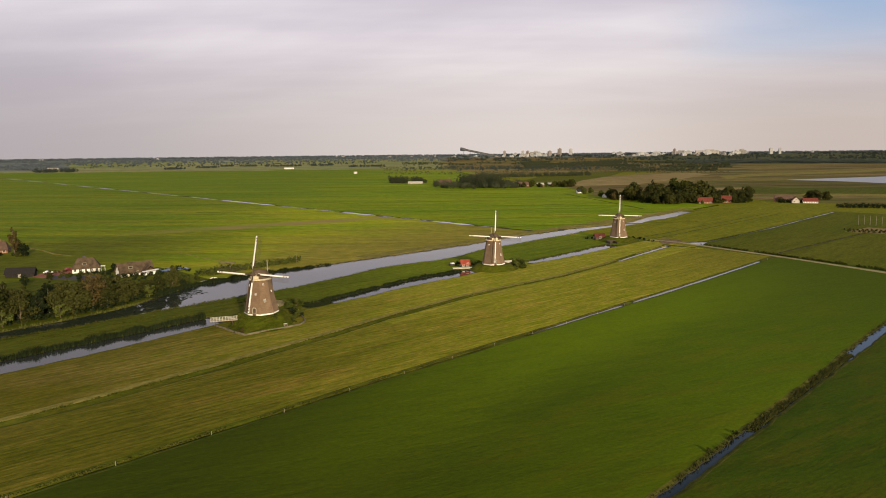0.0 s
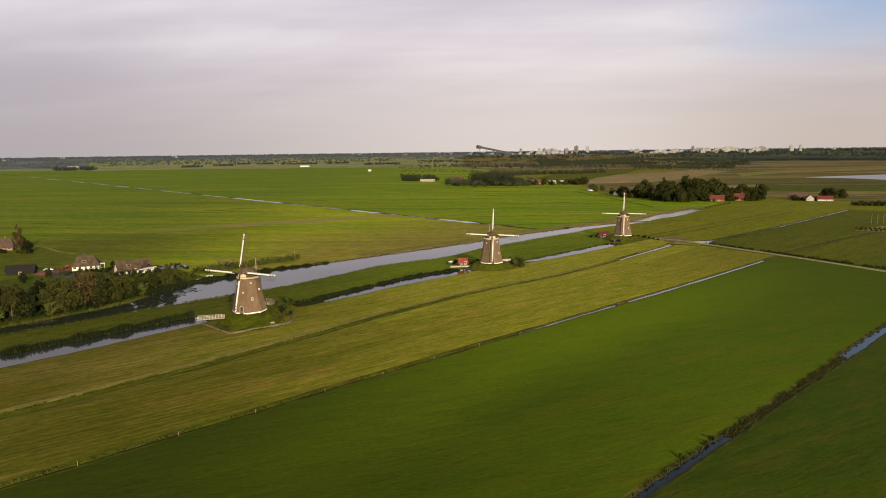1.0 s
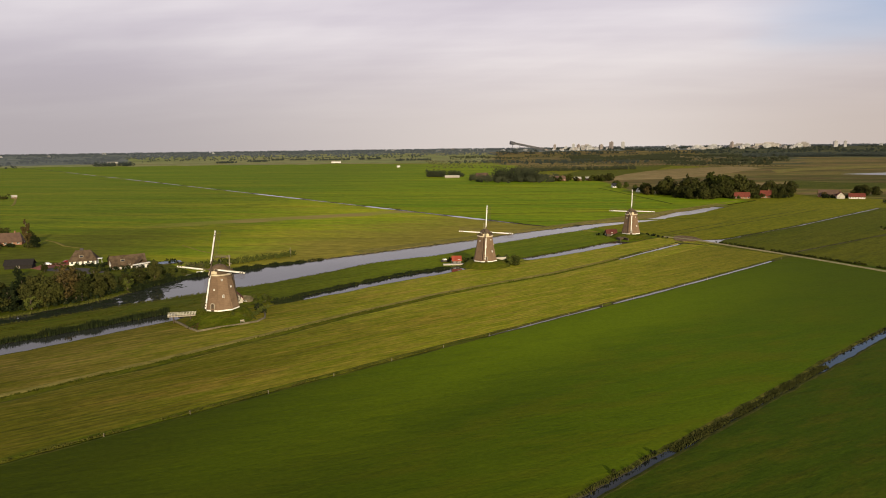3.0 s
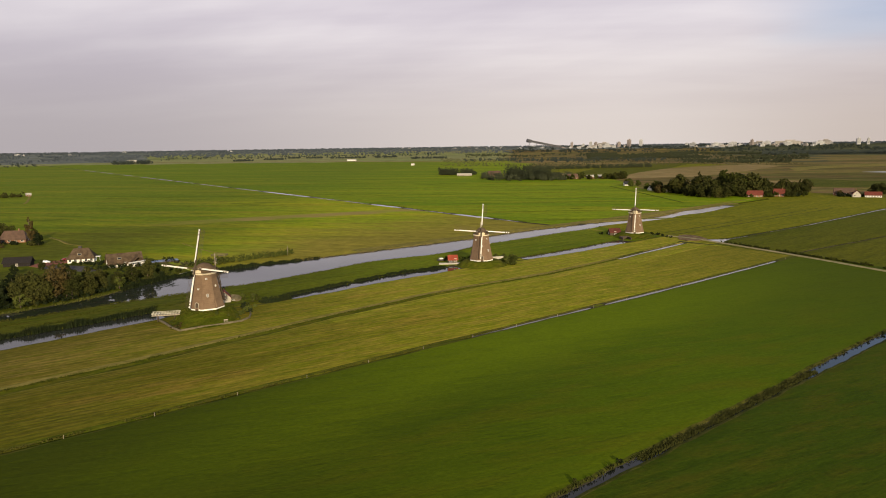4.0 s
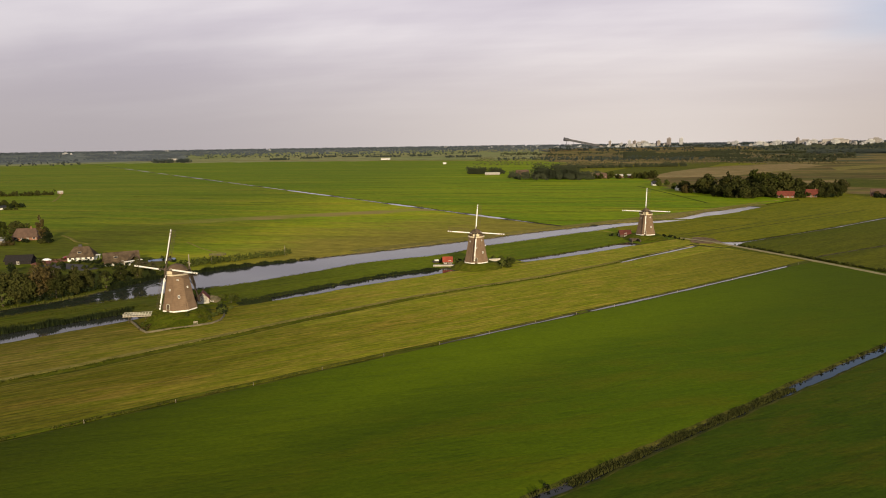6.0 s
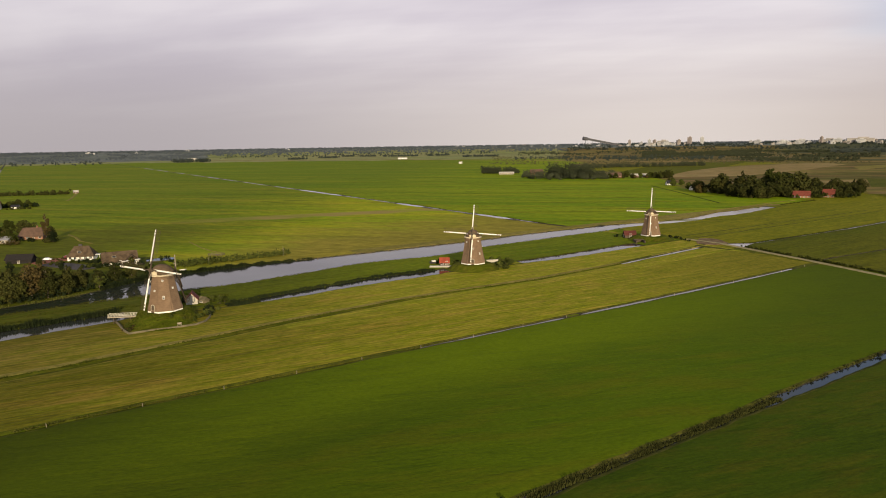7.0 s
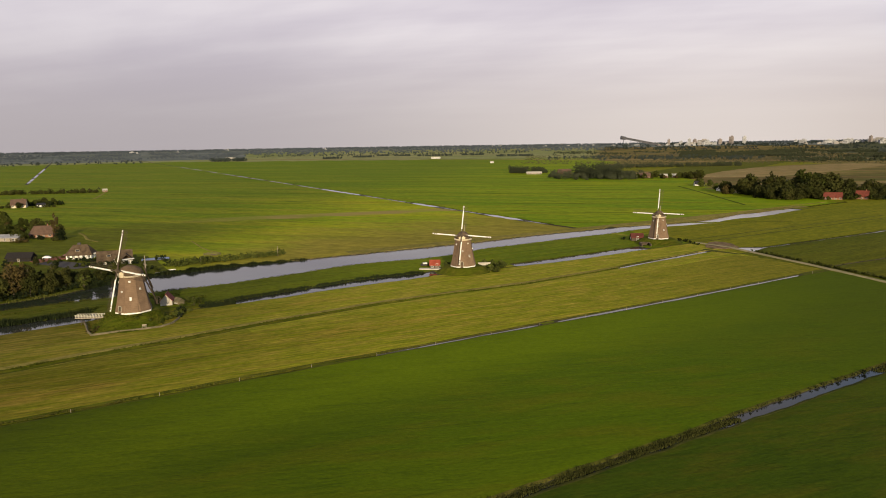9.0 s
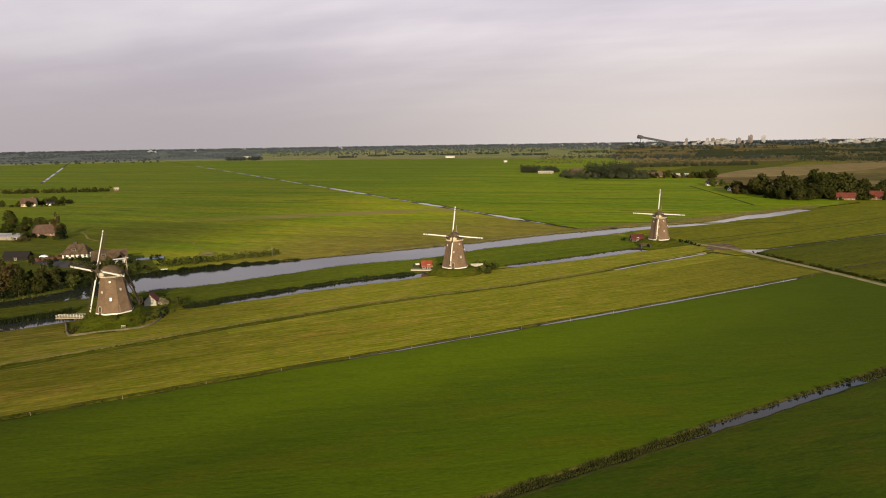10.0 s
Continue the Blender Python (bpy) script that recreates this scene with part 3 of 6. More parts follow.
def build_ground():
    us = list(np.arange(-1400, -120, 80)) + list(np.arange(-120, 40, 8)) + list(np.arange(40, 420, 2.5)) + list(np.arange(420, 700, 5))
    step, u = 8.0, 700.0
    while u < 6500:
        us.append(u)
        u += step
        step = min(step * 1.06, 110)
    # rows of the two long cross ditches
    us = [u for u in us if abs(u - 396) > 4.2 and abs(u - 50) > 4.5] + [392, 393.8, 394.6, 397.4, 398.2, 400, 46, 47.5, 48.5, 51.5, 52.5, 54]
    us.sort()
    cols = []  # (kind, ditch, share)

    def fill(a, b, n):
        cols.extend(("free", a, b, i / n) for i in range(1, n))

    def edge(k):
        cols.extend([("out", k), ("lip", k), ("bed", k), ("mid", k), ("bed2", k), ("lip2", k), ("out2", k)])

    low = list(np.linspace(-1500, -60, 18)) + list(np.linspace(-40, 36, 12))
    cols.extend(("fixed", v) for v in low)
    for k, n in zip(range(5), (3, 14, 9, 24, 18)):
        if k:
            fill(k - 1, k, n)
        else:
            cols.append(("fixed", 41))
        edge(k)
    v, step = 296.0, 6.0
    while v < 5600:
        cols.append(("fixed", v))
        v += step
        step = min(step * 1.05, 110)
    verts, kinds = [], []
    for u in us:
        d = [ditch_at(k, u) for k in range(5)]
        for c in cols:
            z = 0.0
            if c[0] == "fixed":
                v = c[1]
            elif c[0] == "free":
                v = (d[c[1]][1] + 1.4) * (1 - c[3]) + (d[c[2]][0] - 1.4) * c[3]
            else:
                a, b, share = d[c[1]]
                w = b - a
                v = {"out": a - 1.3, "lip": a - 0.35, "bed": a + 0.2, "mid": (a + b) / 2, "bed2": b - 0.2, "lip2": b + 0.35, "out2": b + 1.3}[c[0]]
                share *= 0.5 if (c[1] == 2 and u < 315) or (c[1] == 1 and u < 172) else 1
                z = {"out": 0, "lip": -0.16, "bed": -0.6, "mid": -1.2, "bed2": -0.6, "lip2": -0.12, "out2": 0}[c[0]] * share
            uu = u + shear(v)
            if v > 300 and 394 < u < 398:
                z = -1.0
            if any(a - 4 < v < b + 4 for a, b in BROAD) and 393 < u < 399:
                z = -0.8
            if v > 1300 and 48 < u < 52:
                z = -1.2
            x, y = plot(uu, v)
            if z > -0.2 and u < 700:
                z += 0.12 * noise.noise((x * 0.05, y * 0.05, 0))
            z += rise(x, y)
            verts.append((x, y, z))
            kinds.append(c)
    n = len(cols)
    names = ["lush", "leafy", "dark", "mown", "verge", "rough", "bank", "field", "bright", "olive", "moor", "distant", "mud", "ridge", "woodland", "strip", "thicket"]
    slot = {k: i for i, k in enumerate(names)}
    faces, index = [], []
    for i in range(len(us) - 1):
        for j in range(n - 1):
            quad = (i * n + j, (i + 1) * n + j, (i + 1) * n + j + 1, i * n + j + 1)
            faces.append(quad)
            q = [verts[s] for s in quad]
            x, y = sum(p[0] for p in q) / 4, sum(p[1] for p in q) / 4
            u, v = (x + y) * R2, (y - x) * R2
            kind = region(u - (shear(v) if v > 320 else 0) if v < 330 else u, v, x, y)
            if kinds[j][0] not in ("fixed", "free") and kinds[j][1] == 2 and u < 390:
                kind = ("ridge" if kinds[j][0] in ("lip2", "out2") else "verge" if kinds[j][0] == "out" else "rough") if u < 318 else "mud" if min(p[2] for p in q) < -0.3 else "bank"
            elif kinds[j][0] not in ("fixed", "free", "out2") and kinds[j][1] == 1 and u < 172:
                kind = "rough"
            elif min(p[2] for p in q) < -0.3:
                kind = "mud"
            elif kinds[j] == ("out2", 4) and 235 < u < 640:
                kind = "ridge"
            elif kinds[j][0] in ("out", "lip", "lip2", "bed2") and kinds[j][0] != "fixed" and u < 640:
                kind = "bank"
            index.append(slot[kind])
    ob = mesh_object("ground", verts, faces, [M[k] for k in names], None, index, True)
    return tagged(ob, "flat polder meadows cut by straight ditches", "ground", kind="structure")


build_ground()
for (mx, my, top, _), reach in zip(MILLS, (16.0, 12.0, 13.0)):
    bm = bmesh.new()
    prev = None
    for s in (0.02, 0.25, 0.5, 0.6, 0.68, 0.76, 0.84, 0.92, 1.0, 1.06):
        row = []
        for i in range(56):
            a = 2 * math.pi * i / 56
            d = (mound_reach(a) if reach == 16.0 else reach) * s * (1 + (0.06 * noise.noise((2 * math.cos(a), 2 * math.sin(a), mx)) if s > 0.6 else 0))
            x, y = mx + d * math.cos(a), my + d * math.sin(a)
            row.append(bm.verts.new((x, y, mound(x, y) + 0.10 * noise.noise((x * 0.4, y * 0.4, 2)) - (0.35 if s > 1 else 0.0 if s < 0.7 else 0.02))))
        if prev:
            for i in range(56):
                bm.faces.new((prev[i], row[i], row[(i + 1) % 56], prev[(i + 1) % 56]))
        prev = row
    hill = part("mill_mound", bm, M["rough"])
    for p in hill.data.polygons:
        p.use_smooth = True
    tagged(hill, "low grassy mound under the windmill", "mound", kind="structure")


def sheet(name, outline, z, mat, label, category, kind="structure"):
    """A flat sheet with a small thickness, from a few corners."""
    bm = bmesh.new()
    top = [bm.verts.new((x, y, z)) for x, y in outline]
    face = bm.faces.new(top)
    if face.normal.z < 0:
        face.normal_flip()
    made = bmesh.ops.extrude_face_region(bm, geom=[face])
    bmesh.ops.translate(bm, verts=[v for v in made["geom"] if isinstance(v, bmesh.types.BMVert)], vec=(0, 0, -0.15))
    return tagged(part(name, bm, mat), label, category, kind=kind)


def water_strip(name, k, u0, u1, label, mat="water"):
    """The water of ditch k, tucked under both banks."""
    verts, faces = [], []
    span = np.arange(u0, u1 + 2.4, 2.5)
    for u in span:
        a, b, _ = ditch_at(k, u)
        for v in (a - 0.6, (a + b) / 2, b + 0.6):
            verts.append((*plot(u, v), WATER))
    for i in range(len(span) - 1):
        for j in range(2):
            faces.append((i * 3 + j, i * 3 + 3 + j, i * 3 + 4 + j, i * 3 + 1 + j))
    return tagged(mesh_object(name, verts, faces, [M[mat]]), label, "water", kind="structure")


water_strip("water", 0, -60, 376, "still dark water in a narrow field ditch", "dark_water")
water_strip("water", 1, 172, 362, "still water in a narrow ditch beside the mown meadow", "grey_water")
water_strip("water", 2, 316, 383, "shallow water in an overgrown ditch", "shallow")
water_strip("water", 3, -60, 369, "still water in the inner ditch by the mills")
water_strip("water", 4, -90, 435, "wide calm canal reflecting the pale sky")
water_strip("water", 4, 435, 612, "pale end of the canal", "shallow")
water_strip("water", 2, 401, 420, "small pool of pale water by the track", "shallow")
water_strip("water", 2, 420, 465, "dark water in a weedy ditch beyond the track")
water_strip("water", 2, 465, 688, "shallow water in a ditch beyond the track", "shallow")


def ribbon(name, u0, v0, v1, w, label, z=-0.05):
    """A stretch of shallow water in a ditch across the plots, with ragged edges and pointed ends."""
    n = max(6, int((v1 - v0) / 6))
    verts, faces = [], []
    for i in range(n + 1):
        v = v0 + (v1 - v0) * i / n
        half = w * min(1.0, 0.25 + min(i, n - i) * 0.35)
        for side in (-1, 1):
            verts.append((*plot(u0 + shear(v) + side * half * (0.75 + 0.55 * noise.noise((v * 0.07, side * 4, u0))), v), z))
    for i in range(n):
        faces.append((2 * i, 2 * i + 1, 2 * i + 3, 2 * i + 2))
    return tagged(mesh_object(name, verts, faces, [M["shallow"]]), label, "water", kind="structure")


# part of the shine is the pale base colour of this water
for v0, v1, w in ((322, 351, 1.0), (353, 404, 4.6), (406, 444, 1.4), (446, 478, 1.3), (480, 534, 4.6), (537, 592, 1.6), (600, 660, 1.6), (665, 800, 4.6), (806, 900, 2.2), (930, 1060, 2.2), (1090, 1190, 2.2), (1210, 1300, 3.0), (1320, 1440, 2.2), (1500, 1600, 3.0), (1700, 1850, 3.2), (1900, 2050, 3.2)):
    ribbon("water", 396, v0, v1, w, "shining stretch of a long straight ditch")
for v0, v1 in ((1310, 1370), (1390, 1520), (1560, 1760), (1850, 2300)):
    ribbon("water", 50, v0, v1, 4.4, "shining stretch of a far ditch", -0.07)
sheet("lake", [(640, 1256), (690, 1195), (722, 1105), (800, 1060), (1300, 1180), (1500, 1500), (1250, 1560), (895, 1362), (760, 1305)], 0.08, M["lake"], "pale shallow lake in the brown moor", "lake")
sheet("soil_field", [(60, 1275), (114, 1195), (246, 1120), (330, 1140), (500, 1375), (640, 1600), (590, 1690), (317, 1440), (195, 1330), (100, 1300)], 0.06, M["soil"], "bare brown strip of ploughed land", "field")
sheet("soil_field", [(-1750, 2700), (-1260, 2660), (-755, 2530), (-300, 2350), (44, 2130), (220, 2080), (225, 2130), (44, 2185), (-300, 2400), (-755, 2590), (-1260, 2720), (-1750, 2770)], 0.06, M["soil"], "thin pale strip of bare land far off", "field")
sheet("soil_field", [(350, 985), (480, 880), (640, 850), (600, 900), (430, 1010)], 0.06, M["soil"], "dry brown strip of land behind the farm", "field")
sheet("soil_field", [(255, 1197), (300, 1330), (380, 1463), (499, 1612), (600, 1710), (640, 1660), (560, 1507), (427, 1310), (327, 1150), (262, 1120)], 0.09, M["soil"], "wide tan strip of bare dry land before the moor", "field")
sheet("meadow_strip", [(128, 1220), (241, 1576), (358, 1848), (523, 1895), (386, 1532), (283, 1330), (240, 1215), (212, 1146)], 0.08, M["leafy"], "green wedge of meadow among brown fields", "field")
sheet("meadow_strip", [(405, 876), (468, 1054), (516, 994), (600, 960), (760, 1010), (900, 960), (700, 850), (582, 842), (467, 851)], 0.07, M["rough"], "rough olive meadow beside the moor", "field")
sheet("soil_field", [(560, 1320), (640, 1420), (760, 1500), (900, 1560), (1240, 1760), (1200, 1800), (860, 1640), (700, 1560), (600, 1460)], 0.07, M["ridge"], "thin tan strip across the moor", "field")
sheet("soil_field", [(440, 835), (520, 800), (600, 770), (640, 800), (560, 838), (470, 868)], 0.11, M["ridge"], "short strip of dry stubble", "field")
sheet("meadow_strip", [(110, 1330), (200, 1345), (330, 1470), (560, 1720), (520, 1800), (250, 1700), (90, 1500), (60, 1380)], 0.05, M["olive"], "green strip of meadow before the moor", "field")


def track(name, points, wide, mat, z, label, category="track"):
    """A farm track: a low crowned strip along a line."""
    verts, faces = [], []
    pts = [Vector((*p, 0)) for p in points]
    fine = []
    for a, b in zip(pts, pts[1:]):
        n = max(2, int((b - a).length / 4))
        fine += [a.lerp(b, i / n) for i in range(n)]
    fine.append(pts[-1])
    for i, p in enumerate(fine):
        way = (fine[min(i + 1, len(fine) - 1)] - fine[max(i - 1, 0)]).normalized()
        side = Vector((-way.y, way.x, 0))
        for s, h in ((-0.62, -0.5), (-0.5, 0.0), (0, 0.06), (0.5, 0.0), (0.62, -0.5)):
            q = p + side * (wide * s + (0.35 * noise.noise((p.x * 0.2, p.y * 0.2, s * 9)) if abs(s) == 0.5 else 0))
            verts.append((q.x, q.y, z + h))
    for i in range(len(fine) - 1):
        for j in range(4):
            faces.append((i * 5 + j, i * 5 + 5 + j, i * 5 + 6 + j, i * 5 + 1 + j))
    return tagged(mesh_object(name, verts, faces, [mat], smooth=True), label, category, kind="structure")


track("farm_track", [(138, 433), (146, 424), (152, 418.5), (167, 391), (182, 363), (196, 334), (220, 285), (250, 225)], 2.7, M["gravel"], 0.22, "pale gravel farm track between the meadows")
drain_rnd = random.Random(12)
for x0, y0, long in ((60, 520, 150), (20, 580, 150), (95, 610, 130), (-20, 660, 200), (60, 720, 150), (-110, 780, 260), (40, 850, 140), (-190, 900, 300), (-60, 1010, 220), (-330, 640, 240), (-420, 760, 330), (-520, 980, 420), (-300, 1130, 380)):
    line = [(x0 + long * k / 6, y0 + 0.14 * long * k / 6 + drain_rnd.uniform(-1.2, 1.2)) for k in range(7)]
    track("field_drain", line, 1.1 + 0.0016 * y0, M["rough"], 0.07, "thin overgrown drain between two pastures", "drain")
track("field_drain", [(171, 915), (190, 774.5), (203, 664)], 2.4, M["dark"], 0.10, "dark overgrown drain across the bright meadow", "drain")
track("farm_track", [(112, 372), (128, 392), (144, 410), (150, 418)], 0.9, M["ridge"], 0.10, "worn grassy path along a ditch")
track("field_bank", [plot(250, 285.5), plot(300, 286.5), plot(345, 289), plot(385, 287), plot(425, 286), (119.9, 516.4), (144.4, 542.6), (167.1, 570.8), (188.7, 606), (220.5, 640.9), (244, 668), (273, 697)], 2.2, M["ridge"], 0.12, "dry pale grassy bank along the canal", "bank")
sheet("gravel_yard", [(141, 415), (145, 412), (150, 411.5), (155, 414), (157.5, 419), (156.5, 424), (156, 430), (153, 435), (148.5, 437), (145, 434.5), (143.5, 429), (141.5, 422)], 0.20, M["yard"], "brownish gravel turning place by the track", "yard")
track("farm_track", [(-71.0, 223.6), (-66.5, 219.4), (-61.5, 214.2), (-57.2, 210.9), (-52.5, 215.4), (-48.0, 218.6), (-42.6, 223.4), (-41.8, 228), (-43.2, 233), (-47.0, 241.4)], 0.5, M["kerb"], 0.5, "pale kerb round the foot of the mill mound")

# ---- plants ----
def leaf_cloud(rng, centres, radii, count, size, flat=0.85, loose=0.55):
    """Many small leaf clumps on the shells of overlapping blobs: corners and quads."""
    centres, radii = np.array(centres, float), np.array(radii, float)
    weight = radii ** 2
    pick = rng.choice(len(radii), count, p=weight / weight.sum())
    way = rng.normal(size=(count, 3))
    way /= np.linalg.norm(way, axis=1)[:, None]
    reach = radii[pick] * rng.uniform(0.55, 1.06, count)
    at = centres[pick] + way * reach[:, None] * np.array([1, 1, flat])
    normal = way + rng.normal(scale=loose, size=(count, 3))
    normal /= np.linalg.norm(normal, axis=1)[:, None]
    side = np.cross(normal, rng.normal(size=(count, 3)))
    side /= np.linalg.norm(side, axis=1)[:, None]
    up = np.cross(normal, side)
    s = size * rng.uniform(0.55, 1.35, count)[:, None]
    t = s * rng.uniform(0.6, 1.0, count)[:, None]
    corners = np.stack([at - side * s * 0.5 - up * t * 0.5, at + side * s * 0.55 - up * t * 0.3, at + side * s * 0.4 + up * t * 0.5, at - side * s * 0.5 + up * t * 0.45], axis=1)
    return corners.reshape(-1, 3), np.arange(count * 4).reshape(-1, 4)


def tree_shape(rng, height, width, start, lumps, slim):
    centres, radii = [], []
    for i in range(lumps):
        f = (i + 0.5) / lumps
        z = height * (start + (0.93 - start) * f)
        belly = math.sin(math.pi * min(max(0.16 + 0.80 * f, 0), 1)) ** slim
        a, r = rng.uniform(0, 2 * math.pi), width * 0.5 * belly * rng.uniform(0.2, 0.8)
        centres.append((r * math.cos(a), r * math.sin(a), z))
        radii.append(max(width * 0.5 * belly * rng.uniform(0.28, 0.56) * min(1.0, 2.6 / lumps ** 0.33), 0.35))
    return centres, radii


def make_tree(label, seed, height, width, mat, start=0.22, lumps=30, count=3000, size=0.44, slim=0.8, limbs=8, loose=0.6):
    rng = np.random.default_rng(seed)
    tree = thing("tree" if height > 4 else "bush", (0, 0, 0), label, "tree" if height > 4 else "bush")
    centres, radii = tree_shape(rng, height, width, start, lumps, slim)
    bm = bmesh.new()
    bar(bm, (0, 0, -0.3), (0.02 * height, 0, height * 0.45), height * 0.04, sides=7, taper=0.6)
    bar(bm, (0.02 * height, 0, height * 0.44), (0, 0, height * 0.85), height * 0.024, sides=6, taper=0.3)
    for c in centres[:: max(1, len(centres) // limbs)]:
        bar(bm, (0.01 * height, 0, max(c[2] - 0.22 * height, height * 0.12)), c, height * 0.014, sides=5, taper=0.4)
    part("trunk", bm, M["bark"], tree)
    verts, faces = leaf_cloud(rng, centres, radii, count, size, 0.85, loose)
    mesh_object("crown", verts, faces, [mat], tree)
    return tree


def far_tree(label, seed, height, width, mat, **more):
    return make_tree(label, seed, height, width, mat, lumps=22, count=2200, size=0.85, limbs=3, loose=0.45, **more)


TREES = {
    "alder": make_tree("leafy green alder by the water", 1, 11.5, 8.2, M["leaf"], start=0.07),
    "alder2": make_tree("broad olive-green tree beside the canal", 2, 10.0, 8.8, M["leaf_olive"], start=0.06),
    "dark": make_tree("dark green tree behind the canal bank", 3, 10.5, 8.0, M["leaf_dark"], start=0.06),
    "brown": make_tree("tree with brown autumn leaves", 4, 12.0, 8.0, M["leaf_brown"], count=1700),
    "cone": make_tree("tall conical brown-leaved tree", 15, 13.0, 4.8, M["leaf_brown"], start=0.1, lumps=26, count=2200, slim=0.9),
    "light": make_tree("small light green willow", 5, 6.5, 5.4, M["leaf_light"], start=0.12, lumps=10, count=700),
    "bush": make_tree("low rounded green bush", 6, 2.6, 3.2, M["leaf_bush"], start=0.08, lumps=8, count=330, size=0.36),
    "bush2": make_tree("low dark green bush", 7, 2.2, 3.6, M["leaf_dark"], start=0.05, lumps=8, count=330, size=0.36),
    "bush_light": make_tree("rounded light green bush", 16, 2.6, 3.4, M["leaf_light"], start=0.06, lumps=9, count=420, size=0.32),
    "f_dark": far_tree("dark green broad tree in a farmyard", 8, 13.0, 15.5, M["leaf"], start=0.02, slim=0.5),
    "f_green": far_tree("green broad-crowned tree in a farmyard", 9, 13.0, 13.5, M["leaf_bush"], start=0.03, slim=0.55),
    "f_olive": far_tree("olive green tree with a wide crown", 14, 12.0, 12.5, M["leaf_olive"], start=0.03, slim=0.5),
    "f_tall": make_tree("tall slim olive poplar in the farm wood", 10, 18.0, 6.4, M["leaf_olive"], start=0.08, lumps=40, count=2600, size=0.7, slim=0.8, limbs=3, loose=0.5),
    "f_brown": far_tree("reddish brown tree in the farm wood", 11, 10.0, 10.0, M["leaf_brown"], start=0.04, slim=0.55),
    "f_light": far_tree("light green tree at the wood's edge", 12, 9.0, 8.5, M["leaf_light"], start=0.08),
}
used = {key: False for key in TREES}
rnd = random.Random(4)


def plant(key, x, y, scale=1.0, group="", z=0.0):
    """A tree or bush of that sort; the first is the model itself."""
    m = pose(x, y, z, 0, 0, rnd.uniform(0, 360)) @ Matrix.Diagonal((scale * rnd.uniform(0.88, 1.12), scale * rnd.uniform(0.88, 1.12), scale * rnd.uniform(0.88, 1.12), 1))
    model = TREES[key]
    if used[key]:
        ob = copy_thing(model, m)
    else:
        used[key], ob = True, model
    ob.matrix_basis = m
    if group:
        tagged(ob, group=group)
    return ob


def plants(sorts, group, spots, low=0.8, high=1.15):
    for x, y in spots:
        plant(rnd.choice(sorts), x, y, rnd.uniform(low, high), group, mound(x, y) - 0.05)


def strip(u0, u1, v0, v1, n):
    return [plot(rnd.uniform(u0, u1), rnd.uniform(v0, v1)) for _ in range(n)]


def hedge(name, label, spots, low, high, mat, size=0.5, clumps=60, loose=0.5):
    """A hedge or thicket that nobody could count: one mass of leaf clumps."""
    rng = np.random.default_rng(len(spots) + int(low * 100))
    all_v, all_f, base = [], [], 0
    for x, y in spots:
        h = rng.uniform(low, high)
        z = mound(x, y)
        lumps = [(x + rng.uniform(-h, h) * 0.3, y + rng.uniform(-h, h) * 0.3, z + h * f) for f in (0.22, 0.42, 0.6, 0.76)]
        v, f = leaf_cloud(rng, lumps, [h * 0.42, h * 0.42, h * 0.34, h * 0.24], clumps, size, 0.85, loose)
        all_v.append(v)
        all_f.append(f + base)
        base += len(v)
    return tagged(mesh_object(name, np.concatenate(all_v).tolist(), np.concatenate(all_f).tolist(), [mat]), label, "hedge", kind="stuff")


# the grove between the canal and the houses
GROVE = "trees along the canal"
for i in range(21):
    u = 6 + i * 5.9
    v = 264 + max(0, u - 94) * 0.62
    plant(rnd.choice(["alder", "alder2", "alder2", "alder", "dark"]), *plot(u + rnd.uniform(-2, 2), v + rnd.uniform(-1, 1.5)), rnd.uniform(0.95, 1.3) * (1.0 if u < 98 else 0.82 if u < 112 else 0.66), GROVE)
for i in range(19):
    u = 4 + i * 6.4
    plant(rnd.choice(["alder", "alder", "alder2", "dark"]), *plot(u + rnd.uniform(-2, 2), 271 + max(0, u - 92) * 0.55 + rnd.uniform(-1.5, 2)), rnd.uniform(0.95, 1.25) * (1.0 if u < 94 else 0.74 if u < 110 else 0.5), GROVE)
for i in range(12):
    u = 4 + i * 8.4
    plant(rnd.choice(["dark", "alder", "alder", "dark"]), *plot(u + rnd.uniform(-2, 2), 280 + max(0, u - 92) * 0.42 + rnd.uniform(-2, 3)), rnd.uniform(0.6, 0.85), GROVE)
for i in range(9):
    plant(rnd.choice(["dark", "dark", "light"]), *plot(12 + i * 9 + rnd.uniform(-2, 2), 290 + rnd.uniform(-3, 5)), rnd.uniform(0.3, 0.48), GROVE)
for u, v, s in ((88, 264, 1.35), (92, 267, 1.15), (38, 265.5, 0.8)):
    plant("brown", *plot(u, v), s, GROVE)
plants(["light"], GROVE, [plot(76, 260.5), plot(58, 259.5), plot(112, 272), plot(34, 258.5)], 0.9, 1.2)
hedge("undergrowth", "dark undergrowth below the trees on the canal bank", [plot(u, 262 + max(0, u - 94) * 0.62 + rnd.uniform(-0.5, 1)) for u in np.arange(4, 128, 2.2)], 1.6, 3.4, M["leaf_dark"])
plants(["bush", "bush2"], "bushes on the canal bank", strip(122, 150, 289, 300, 9), 0.8, 1.4)
